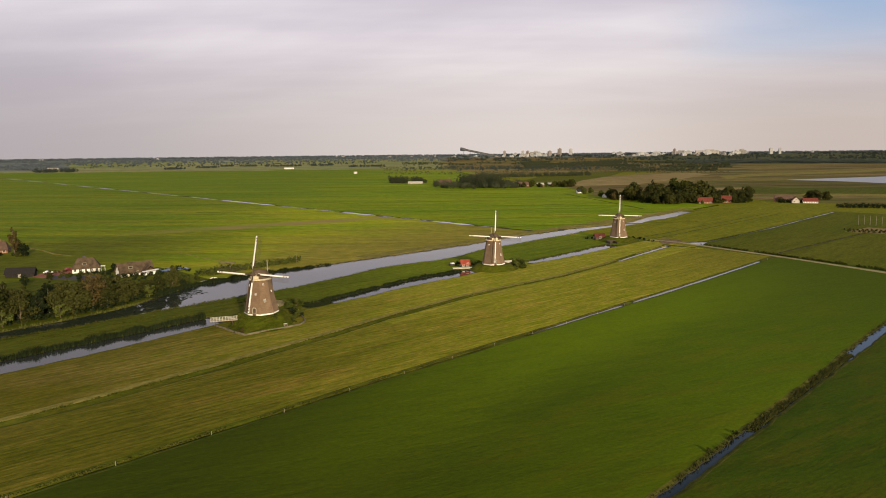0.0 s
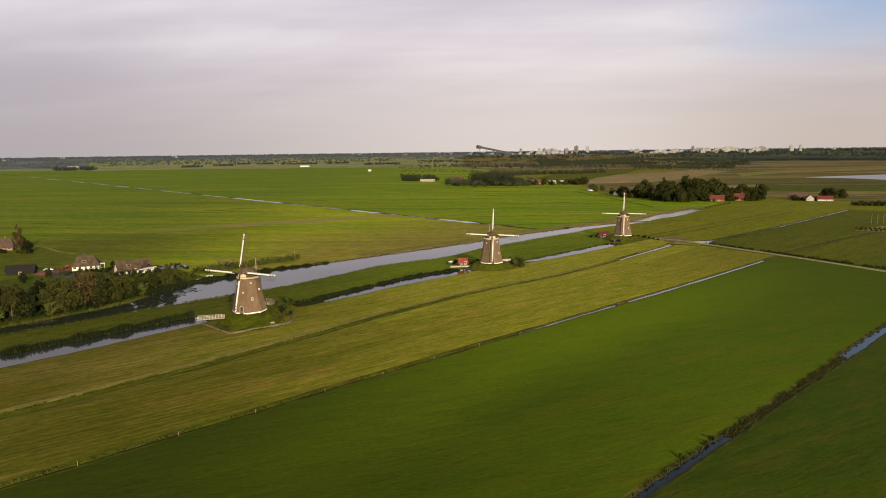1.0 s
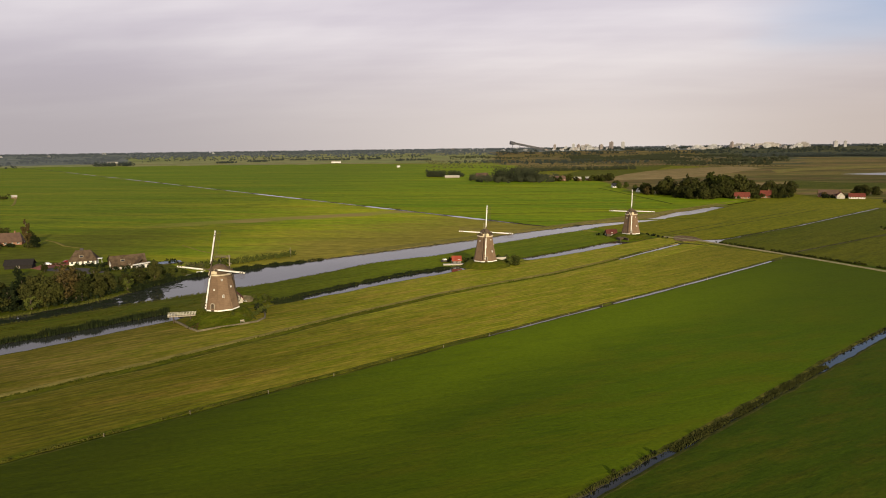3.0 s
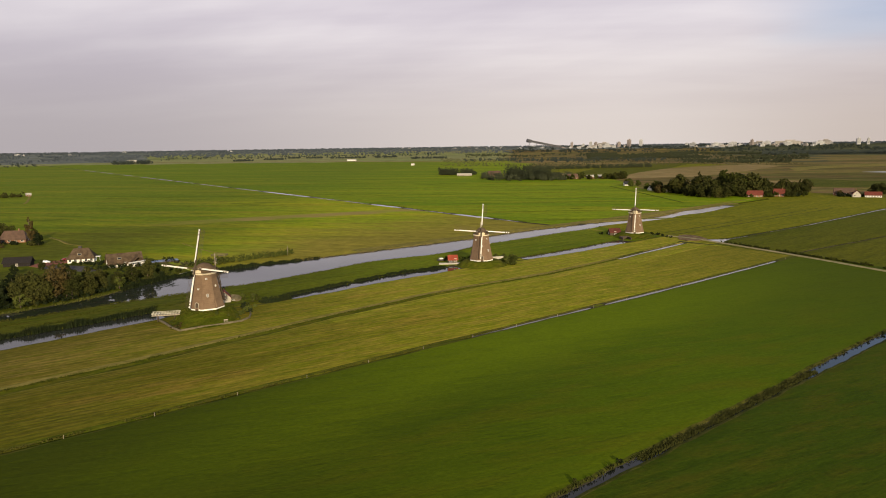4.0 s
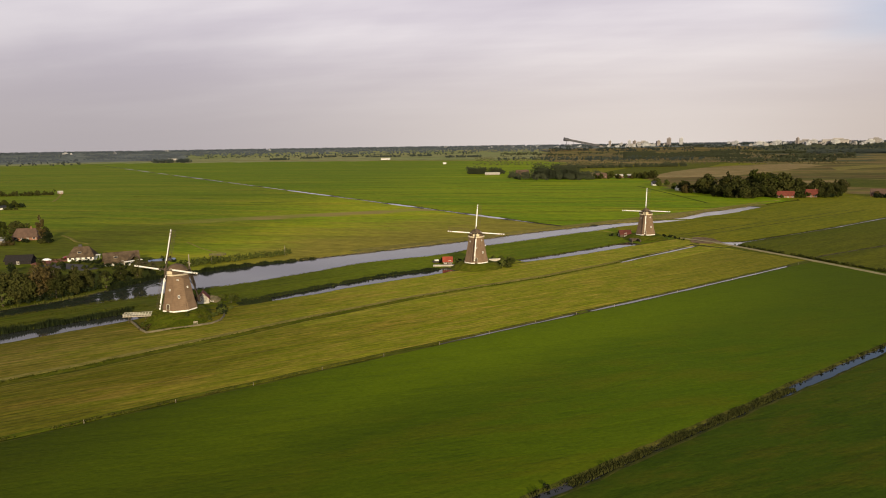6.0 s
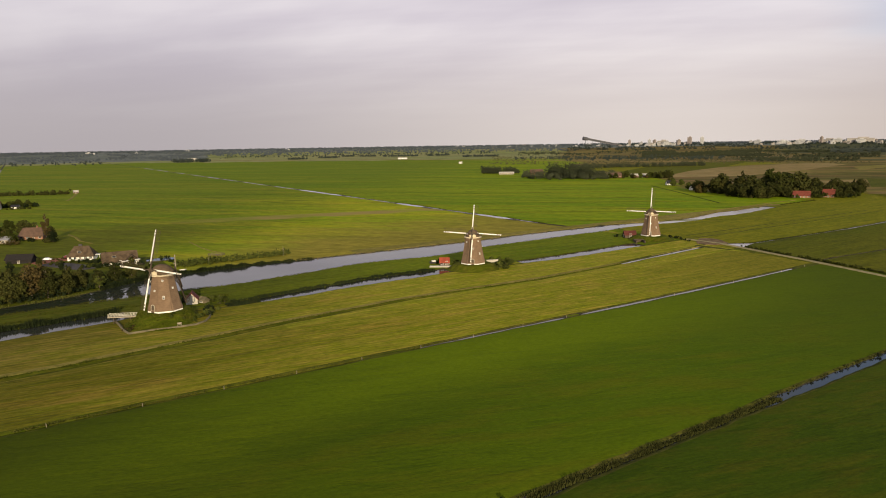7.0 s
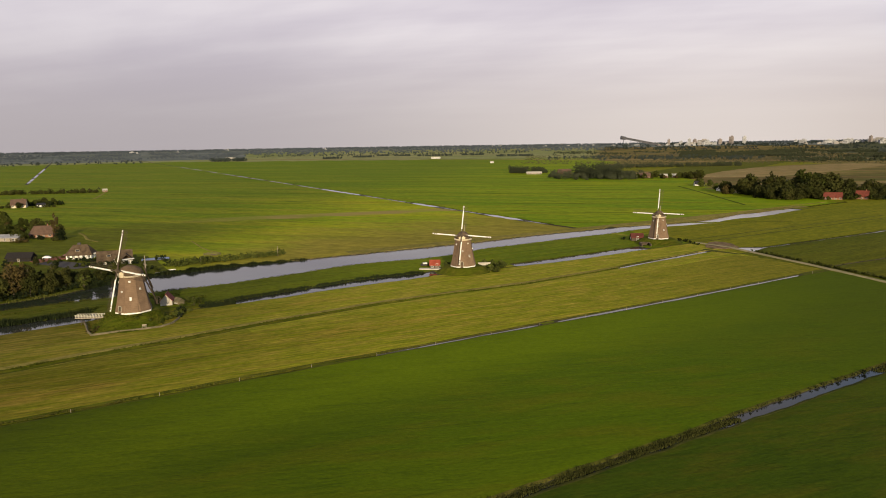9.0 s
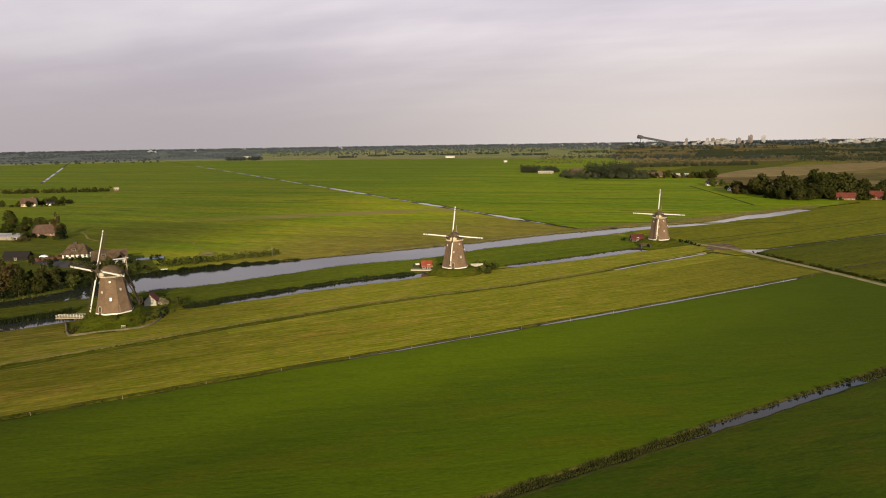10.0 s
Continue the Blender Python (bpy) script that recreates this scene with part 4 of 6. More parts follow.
# hedges beyond the canal and round the gardens
hedge("hedge", "overgrown hedge beyond the canal", [plot(u, 301 + (u - 150) * 0.06 + rnd.uniform(-1.5, 2.5)) for u in np.arange(150, 206, 0.9)], 2.2, 4.0, M["leaf_light"])
hedge("hedge", "dark rounded shrubs at the end of the hedge", [plot(u, 307 + rnd.uniform(-1.2, 1.5)) for u in np.arange(150, 172, 1.1)], 2.2, 3.6, M["leaf_dark"])
plants(["bush2", "bush"], "garden bushes", strip(90, 150, 302, 312, 12) + strip(100, 118, 346, 353, 8) + strip(138, 152, 318, 336, 8) + strip(118, 126, 340, 348, 5), 0.4, 0.9)
plants(["dark", "alder"], "garden trees", [plot(126, 349), plot(96, 345), plot(84, 338), plot(104, 330)], 0.4, 0.55)
# the mill mounds
plants(["bush", "bush", "bush_light", "bush2"], "bushes on the mill mound", [(-66, 249), (-64, 252), (-52, 248), (-53.5, 254), (-60, 257), (-49, 254), (-51.5, 257), (-56, 257), (-46.0, 233), (-45.6, 238.5), (-49, 243), (-48.2, 240), (-46, 236), (-47, 241), (-44.8, 236), (-45.5, 243)], 0.5, 0.95)
plants(["bush_light", "bush"], "low shrubs in front of the mill", [(-49.5 + rnd.uniform(-2, 2.5), 223 + rnd.uniform(-3, 3)) for _ in range(4)] + [(-46.0 + rnd.uniform(-1.5, 1.5), 230 + rnd.uniform(-3, 4)) for _ in range(8)] + [(-60.5 + rnd.uniform(-1.5, 1.5), 216 + rnd.uniform(-1.5, 1.5)) for _ in range(3)], 0.22, 0.5)
hedge("scrub", "rusty brown plants at the kerb of the mill mound", [(-59.5 + rnd.uniform(-2.2, 1.2), 214.6 + rnd.uniform(-1.2, 2.2)) for _ in range(7)], 0.5, 1.0, M["leaf_brown"], 0.25, 40)
plants(["light"], "bushes on the mill mound", [(-49.5, 251.5)], 0.55, 0.6)
plants(["bush_light", "bush", "bush_light"], "bushes on the mill mound", [(44, 341), (46.5, 343.5), (41.5, 345), (45, 346), (40.5, 336), (41.5, 339), (40, 343), (37.5, 347), (43, 343.5), (44.5, 337), (42.5, 333), (45.5, 331), (46, 341), (44, 347), (24.0, 343), (20.5, 342), (27, 344.5), (13, 341), (22, 340)], 0.75, 1.35)
plants(["bush2", "bush"], "bushes on the mill mound", [(130, 439), (133, 436), (135, 432), (136.5, 428), (138, 424), (104, 442), (100, 440)], 0.5, 0.95)
# farm wood behind the third mill
WOOD = "trees of the farm wood"
for _ in range(62):
    f = rnd.random()
    x, y = 206 + 136 * f + rnd.uniform(-6, 6), 775 - 38 * math.sin(f * 3) + rnd.uniform(0, 62)
    if 0.42 < f < 0.50 and y < 790:
        continue
    plant(rnd.choice(["f_dark", "f_green", "f_olive", "f_olive", "f_brown", "f_olive", "f_green"] if y > 770 else ["f_dark", "f_dark", "f_green", "f_dark"]), x, y, rnd.choice([0.7, 0.9, 1.1, 1.4, 1.7]) * rnd.uniform(0.9, 1.1) * (1.0 if f < 0.75 else 0.7), WOOD)
for x, y, s in ((236, 727, 0.9), (246, 719, 1.05), (228, 740, 0.9), (256, 722, 0.95), (264, 735, 1.1), (242, 738, 1.2), (276, 732, 0.8), (298, 737, 0.9), (303, 728, 0.6), (322, 733, 0.8), (330, 738, 0.9), (323, 726, 0.45), (340, 745, 0.9)):
    plant("f_dark", x, y, s, WOOD)
plant("f_tall", 243, 766, 1.4, WOOD)
plant("f_tall", 356, 792, 0.75, WOOD)
for x, y, s in ((352, 782, 1.0), (360, 786, 1.1), (345, 795, 0.9)):
    plant("f_dark", x, y, s, WOOD)
plants(["f_light", "f_green"], WOOD, [(212, 838), (205, 850), (196, 905), (207, 918), (198, 935)], 0.8, 1.0)
plants(["bush", "bush2"], "bushes by the red-roofed farm", [(277, 721), (281, 718), (296, 721), (301, 722), (305, 724), (318, 726), (323, 725), (329, 728), (335, 727)], 1.3, 2.2)
hedge("hedge", "bushes along the far farmyard", [(x, 722 + rnd.uniform(-4, 4)) for x in range(364, 394, 2)], 3, 5, M["leaf_dark"], 0.9)
plants(["f_dark"], "round trees by the far farm", [(418, 760), (426, 764), (434, 757), (421, 752)], 0.7, 0.95)
plants(["f_brown"], "round trees by the far farm", [(385, 728), (402, 722), (372, 735)], 0.55, 0.75)
# wood round the middle-distance farm
hedge("farm_wood", "dense green wood round a farm far off", [(rnd.uniform(-4, 140), 1096 - 46 * rnd.random() + rnd.uniform(0, 130)) for _ in range(110)], 5, 13, M["leaf_wood"], 1.2, 170, 0.5)
hedge("farm_wood", "tall trees in the middle of a far wood", [(rnd.uniform(40, 108), 1085 + rnd.uniform(0, 80)) for _ in range(26)], 14, 26, M["leaf_wood"], 1.4, 360, 0.5)
hedge("farm_wood", "small dark wood beside a pale shed", [(rnd.uniform(-92, -24), 1276 + rnd.uniform(0, 40)) for _ in range(46)], 7, 16, M["leaf_wood"], 1.2, 170, 0.5)
hedge("tree_row", "long row of trees behind the farm", [(70 + 2.6 * i + rnd.uniform(-4, 4), 1500 + 0.9 * i + rnd.uniform(-8, 8)) for i in range(110)], 5, 13, M["leaf_wood"], 1.3, 110, 0.5)
FAR = "trees of the far farm"
plants(["f_green", "f_dark", "f_brown"], FAR, [(150, 1090), (163, 1095), (186, 1098), (130, 1096), (199, 1104)], 0.4, 0.65)
plants(["f_green", "f_brown", "f_light"], FAR, [(130 + 9 * i, 1100 + rnd.uniform(-20, 40)) for i in range(9)], 0.5, 0.85)
plants(["f_green", "f_dark"], FAR, [(190 + 7 * i, 1100 + rnd.uniform(-12, 12)) for i in range(5)], 0.6, 0.95)
# hedgerows on the flank
SIDE = "trees of a far hedgerow"
hedge("hedgerow", "thick hedgerow across the far pasture", [(-700 + 1.6 * i, 724 + 0.67 * i + rnd.uniform(-6, 6)) for i in range(96) if noise.noise((i * 0.13, 3, 8)) > -0.25], 2.5, 7.5, M["leaf"], 1.1, 80)
hedge("hedgerow", "dark garden hedge round a far farmhouse", [(-474 + 1.1 * i, 606 + 0.6 * i + rnd.uniform(-5, 5)) for i in range(24)], 3, 5.5, M["leaf_dark"], 1.2, 50)
plants(["f_dark", "f_green"], SIDE, [(-478 + 5 * i, 612 + 1.5 * i + rnd.uniform(-5, 5)) for i in range(6)] + [(-520, 560), (-510, 575), (-530, 590), (-480, 598), (-474, 584), (-490, 580), (-462, 584)], 0.4, 0.65)
plants(["f_dark", "f_green", "f_brown"], "trees round the houses", [(-300, 380), (-294, 412), (-318, 410), (-330, 400), (-272, 416), (-281, 398), (-306, 372), (-340, 425), (-286, 378), (-312, 390), (-264, 388), (-322, 378), (-350, 410), (-278, 404), (-290, 402), (-276, 399), (-300, 428), (-326, 440), (-345, 455), (-284, 425)], 0.5, 0.85)
hedge("hedge", "rusty brown shrubs beside the long shed", [(-254 + rnd.uniform(-4, 4), 379 + rnd.uniform(-3, 3)) for _ in range(9)], 1.5, 3.2, M["leaf_brown"], 0.5, 70)
hedge("hedge", "dark shrubs before the farmhouse", [(-258 + rnd.uniform(-9, 8), 394 + rnd.uniform(-2, 3)) for _ in range(16)], 1.2, 2.4, M["leaf_dark"], 0.45, 60)
plant("cone", -246, 399, 1.28, "trees round the houses")
plant("dark", -236, 392, 0.75, "trees round the houses")
plant("alder", -247, 404, 0.8, "trees round the houses")
plants(["bush", "bush2"], "garden bushes", [(-236, 393), (-238, 396), (-242, 394), (-274, 396), (-281, 392)], 0.9, 1.6)
hedge("hedge", "dark shrubs round the cream farmhouse", [(-474 + rnd.uniform(-8, 6), 581 + rnd.uniform(-3, 3)) for _ in range(9)] + [(-452 + 1.6 * i, 590 + 0.9 * i + rnd.uniform(-2, 2)) for i in range(12)], 1.4, 3.0, M["leaf"], 0.7, 60)
hedge("hedge", "mixed garden shrubs before the brick farmhouse", [(-292 + 2.0 * i + rnd.uniform(-1, 1), 391 + 0.5 * i + rnd.uniform(-2, 3)) for i in range(14)] + [(-240 + rnd.uniform(-4, 6), 391 + rnd.uniform(-4, 6)) for _ in range(8)], 1.2, 2.8, M["leaf"], 0.5, 60)
hedge("hedge", "rusty shrubs in the farm garden", [(-276 + rnd.uniform(-14, 10), 376 + rnd.uniform(-3, 3)) for _ in range(10)], 1.2, 2.6, M["leaf_brown"], 0.5, 60)
# nursery hedges by the track
hedge("hedge", "clipped nursery hedge of round shrubs", [(284 + i * 2.4, 462 - i * 1.55) for i in range(16)], 1.6, 2.3, M["leaf"])
hedge("hedge", "clipped second row of nursery shrubs", [(287 + i * 2.4, 473 - i * 1.3) for i in range(18)], 1.2, 2.0, M["leaf"])
hedge("hedge", "dark hedge at the edge of a yard", [(389 + i * 1.7, 657 - i * 0.75 + rnd.uniform(-1, 1)) for i in range(30)], 3.5, 5.5, M["leaf_dark"], 0.9)
# scrub on the ditch banks
plants(["bush2", "bush"], "scrub in the field ditch", [plot(138, 47.6), plot(126, 47.8), plot(252, 47.6), plot(262, 47)], 0.25, 0.4)
hedge("scrub", "dark scrub along the farm track", [(161.5 + t * 34 + rnd.uniform(-0.9, 0.9), 407 - t * 62 + rnd.uniform(-0.9, 0.9)) for t in np.linspace(0.02, 2.2, 260) if noise.noise((t * 9, 0, 3)) > -0.28], 0.45, 1.6, M["leaf_bush"], 0.4, 36)


def reeds(name, label, spots, low, high, mat):
    """Tufts of leaning blades, all one patch."""
    verts, faces = [], []
    for x, y, z in spots:
        for _ in range(3 if high < 0.6 else 5):
            a, h, w = rnd.uniform(0, 6.28), rnd.uniform(low, high) * rnd.uniform(0.7, 1.1) * (0.85 + 0.75 * noise.noise((x * 0.22, y * 0.22, 7))), rnd.uniform(0.10, 0.26) if high < 0.6 else rnd.uniform(0.05, 0.13)
            lean = rnd.uniform(-0.3, 0.3) * h if high > 0.6 else rnd.uniform(0.3, 1.1) * h
            ox, oy = x + rnd.uniform(-0.4, 0.4), y + rnd.uniform(-0.4, 0.4)
            c, s = math.cos(a), math.sin(a)
            i = len(verts)
            verts += [(ox - c * w, oy - s * w, z), (ox + c * w, oy + s * w, z), (ox + c * w * 0.7 - s * lean, oy + s * w * 0.7 + c * lean, z + h * 0.7), (ox - s * lean * 1.4, oy + c * lean * 1.4, z + h)]
            faces += [(i, i + 1, i + 2, i + 3)]
    return tagged(mesh_object(name, verts, faces, [mat]), label, "reeds", kind="stuff")


def bank_spots(k, u0, u1, per_metre, far, spread):
    spots = []
    for _ in range(int((u1 - u0) * per_metre)):
        u = rnd.uniform(u0, u1)
        if noise.noise((u * 0.09, k * 5 + far * 2, 1)) + rnd.uniform(-0.35, 0.35) < -0.18:
            continue
        a, b, share = ditch_at(k, u)
        if share < 0.6:
            continue
        v = (b + rnd.uniform(-0.5, spread)) if far else (a - rnd.uniform(-0.5, spread))
        spots.append((*plot(u, v), -0.45 if rnd.random() < 0.25 else -0.1))
    return spots


reeds("reeds", "dark weeds in a dry ditch by the farm", [(247 + 42 * f + rnd.uniform(-1, 1), 649 + 46 * f + rnd.uniform(-1, 1), 0.0) for f in (rnd.random() for _ in range(420))], 0.5, 1.3, M["reed_dark"])
reeds("reeds", "green reeds along the canal's near bank", bank_spots(4, 20, 420, 5, 0, 2.0), 0.15, 0.4, M["reed"])
reeds("reeds", "yellowed reeds along the canal's far bank", bank_spots(4, 196, 640, 4, 1, 0.8), 0.25, 0.7, M["reed_brown"])
# both sedges coloured darker to stand in for the dark reflection at the bank
reeds("reeds", "tall dark sedge on the canal's far bank", [(*plot(u, ditch_at(4, u)[1] + rnd.uniform(-0.6, 2.0)), -0.3 - 0.7 * max(0, (u - 172) / 30)) for u in (112 + 98 * rnd.random() ** 1.25 for _ in range(3000)) if noise.noise((u * 0.13, 4, 2)) + rnd.uniform(-0.25, 0.25) > -0.3], 1.3, 2.2, M["leaf_dark"])
reeds("reeds", "tall dark sedge on the inner ditch", bank_spots(3, 20, 113, 34, 1, 1.3), 1.4, 2.4, M["leaf_dark"])
reeds("reeds", "low dark sedge on the inner ditch", bank_spots(3, 144, 240, 30, 1, 2.2) + [(*plot(u, ditch_at(3, u)[0] + rnd.uniform(0.3, 4.0)), -0.3) for u in (rnd.uniform(144, 156) for _ in range(900))], 0.7, 1.25, M["leaf_dark"])
reeds("reeds", "tall pale reeds below the trees", bank_spots(4, 8, 128, 7, 1, 1.8), 0.4, 1.1, M["reed_pale"])
reeds("reeds", "dark weeds leaning over the canal edge", bank_spots(4, 8, 150, 8, 0, 1.0), 0.3, 0.8, M["reed_dark"])
weed_v, weed_f = [], []
for _ in range(5600):
    u = rnd.uniform(10, 134)
    a, b, _share = ditch_at(4, u)
    v = rnd.uniform(a + 0.3, b - 0.3)
    if noise.noise((u * 0.12, v * 0.2, 1)) < (-0.35 if u < 116 else -0.1) or v < b - 16:
        continue
    x, y = plot(u, v)
    long, slim, turn = rnd.uniform(0.25, 1.1), rnd.uniform(0.15, 0.5), radians(45) + rnd.uniform(-0.4, 0.4)
    n0 = len(weed_v)
    for k in range(7):
        t = 2 * math.pi * k / 7
        px, py = long * math.cos(t) * rnd.uniform(0.6, 1.0), slim * math.sin(t) * rnd.uniform(0.6, 1.0)
        weed_v.append((x + px * math.cos(turn) - py * math.sin(turn), y + px * math.sin(turn) + py * math.cos(turn), WATER + 0.03 + 0.0001 * (len(weed_f) % 40)))
    weed_f.append(tuple(range(n0, n0 + 7)))
tagged(mesh_object("water_weed", weed_v, weed_f, [M["leaf_dark"]]), "patches of dark weed floating on the canal", "weed", kind="stuff")
reeds("reeds", "reeds on the far bank of the inner ditch", bank_spots(3, 20, 190, 7, 1, 2.6), 0.4, 1.1, M["reed_green"])
reeds("reeds", "short grass on the far bank of the inner ditch", bank_spots(3, 190, 368, 8, 1, 2.0), 0.15, 0.4, M["reed_green"])
reeds("reeds", "grass tufts along an overgrown ditch", bank_spots(2, 20, 180, 6, 1, 0.6) + bank_spots(2, 180, 384, 2, 1, 0.2) + bank_spots(2, 20, 200, 3, 1, -0.5), 0.12, 0.38, M["reed_green"])
reeds("reeds", "grass tufts along a narrow ditch", bank_spots(1, 10, 185, 9, 1, 0.5) + bank_spots(1, 10, 150, 5, 1, -0.2), 0.12, 0.34, M["reed"])
reeds("reeds", "brown reeds and weeds in the field ditch", [(*plot(u, ditch_at(0, u)[1] + rnd.uniform(0.1, 0.7)), -0.1) for u in (rnd.uniform(80, 350) for _ in range(700))] + [(*plot(rnd.uniform(142, 214), rnd.uniform(45.5, 47.0)), -0.3) for _ in range(1900)] + [(*plot(rnd.uniform(266, 330), rnd.uniform(45.2, 47.2)), -0.3) for _ in range(800)], 0.25, 0.65, M["reed_dull"])
reeds("reeds", "dark sedge along the long straight ditch", [(*plot(396 + shear(v) + (5.4 if any(a < v < b for a, b in BROAD) else 2.0) + rnd.uniform(-0.5, 0.5), v), -0.05) for v in (320 + 900 * rnd.random() ** 1.3 for _ in range(1500)) if noise.noise((v * 0.05, 2, 9)) > -0.1], 0.3, 0.7, M["reed_dark"])
reeds("reeds", "weeds along a ditch beyond the track", bank_spots(2, 412, 520, 5, 1, 0.8) + bank_spots(2, 520, 680, 2, 1, 0.6) + bank_spots(1, 395, 630, 1.5, 1, 0.5), 0.2, 0.55, M["reed_green"])
reeds("reeds", "long grass on the mill mound", [(x, y, mound(x, y) - 0.05) for x, y in ((-56.3 + d * math.cos(a), 229.6 + d * math.sin(a)) for a, d in ((rnd.uniform(-3.0, 0.6), rnd.uniform(7, 15)) for _ in range(700))) if math.hypot(x + 56.3, y - 229.6) < mound_reach(math.atan2(y - 229.6, x + 56.3)) - 0.5], 0.15, 0.4, M["reed_green"])
reeds("reeds", "uneven tufts of reed between the ditches", [(*plot(u, v), 0.0) for u, v in ((rnd.uniform(20, 150), rnd.uniform(223, 243)) for _ in range(5200)) if noise.noise((u * 0.05, v * 0.3, 6)) > 0.12], 0.12, 0.34, M["reed_green"])


# ---- far woods, as one mass of small clumps ----
def woods(name, label, patches, mat, seed, height=13.0, size=3.4, clumps=22, open_share=0.0):
    rng = np.random.default_rng(seed)
    all_v, all_f, base = [], [], 0
    for a0, a1, d0, d1, n in patches:
        for _ in range(n):
            a, d = radians(rng.uniform(a0, a1)), math.sqrt(rng.uniform(d0 * d0, d1 * d1))
            x, y = 50 + d * math.sin(a), d * math.cos(a)
            if open_share and noise.noise((x * 0.0055, y * 0.0045, seed)) + 0.4 * noise.noise((x * 0.02, y * 0.016, seed)) < open_share - 0.3:
                continue
            h = height * rng.uniform(0.6, 1.15)
            w = h * rng.uniform(0.5, 0.75)
            z = rise(x, y)
            lumps = [(x + rng.uniform(-w, w) * 0.5, y + rng.uniform(-w, w) * 0.5, z + h * f) for f in (0.25, 0.45, 0.62, 0.75)]
            v, f = leaf_cloud(rng, lumps, [w * 0.6, w * 0.62, w * 0.5, w * 0.36], clumps, size, 0.85, 0.4)
            all_v.append(v)
            all_f.append(f + base)
            base += len(v)
    return tagged(mesh_object(name, np.concatenate(all_v).tolist(), np.concatenate(all_f).tolist(), [mat]), label, "woods", kind="stuff")


woods("far_woods", "haze-tinted woods along the horizon", [(-56, 40, 4450, 4900, 4200), (-29, 0, 3700, 4450, 900)], M["leaf_haze"], 21, 10, 3.6, 26)
woods("far_woods", "haze-tinted woods and farm trees beyond the pasture", [(-56, -29, 3300, 4450, 4200)], M["leaf_haze"], 27, 8, 3.2, 22, 0.34)
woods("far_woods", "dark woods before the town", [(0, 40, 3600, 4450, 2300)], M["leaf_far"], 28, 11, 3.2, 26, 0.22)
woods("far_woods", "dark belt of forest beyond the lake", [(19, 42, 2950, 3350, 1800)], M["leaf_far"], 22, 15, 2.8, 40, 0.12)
woods("far_woods", "scattered woods before the town", [(6, 22, 2300, 3500, 4600), (12, 21, 1900, 2450, 520), (-4, 10, 2900, 3500, 700)], M["leaf_wood"], 23, 9, 2.4, 26, 0.34)
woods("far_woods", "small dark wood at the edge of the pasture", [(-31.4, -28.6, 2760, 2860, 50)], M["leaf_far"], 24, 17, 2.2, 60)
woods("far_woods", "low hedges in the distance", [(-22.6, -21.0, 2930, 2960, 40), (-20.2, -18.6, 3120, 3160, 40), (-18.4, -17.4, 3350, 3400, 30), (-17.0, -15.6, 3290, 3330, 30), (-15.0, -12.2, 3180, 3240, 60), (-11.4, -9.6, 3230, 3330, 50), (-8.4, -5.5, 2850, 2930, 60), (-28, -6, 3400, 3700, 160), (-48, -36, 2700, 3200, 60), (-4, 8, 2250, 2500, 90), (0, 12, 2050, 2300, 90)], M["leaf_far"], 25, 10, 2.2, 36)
woods("far_woods", "low scrub scattered over the moor", [(-6, 22, 1750, 2900, 2600)], M["leaf_scrub"], 26, 2.2, 2.2, 9, 0.22)


# ---- windmills ----
def make_sail(parent, angle, r):
    """One sail: stock, boarded leading edge, and an open lattice on the other side."""
    bm = bmesh.new()
    bar(bm, (0, 0, 0.3), (0, 0, r), 0.36, 0.34, taper=0.5)
    sail = part("sail", bm, M["timber"], parent, "dark wooden sail stock")
    sail.matrix_basis = pose(0, 0, 0, 0, angle, 0)
    bm = bmesh.new()
    box(bm, (0.34, 0.05, r - 3.0), (-0.14, -0.20, (r + 2.6) / 2), (0, 0, -10))
    box(bm, (0.08, 0.08, r - 2.0), (-0.42, -0.16, (r + 1.8) / 2))
    part("leading_board", bm, M["white"], sail, "white leading board")
    bm = bmesh.new()
    for i in range(26):
        z = 2.9 + (r - 3.2) * i / 25
        box(bm, (1.75, 0.035, 0.035), (0.85, 0.04 + 0.12 * (1 - i / 25), z), (0, 0, 14 - 10 * i / 25))
    for x in (0.65, 1.2, 1.7):
        box(bm, (0.04, 0.035, r - 3.0), (x, 0.08, (r + 2.7) / 2))
    part("lattice", bm, M["timber"], sail, "open wooden lattice")
    for z in (r - 1.9, r - 1.0):
        bm = bmesh.new()
        box(bm, (0.30, 0.12, 0.45), (-0.14, -0.22, z), (0, 0, 0), 0.02)
        part("tip_band", bm, M["timber"], sail)
    return sail


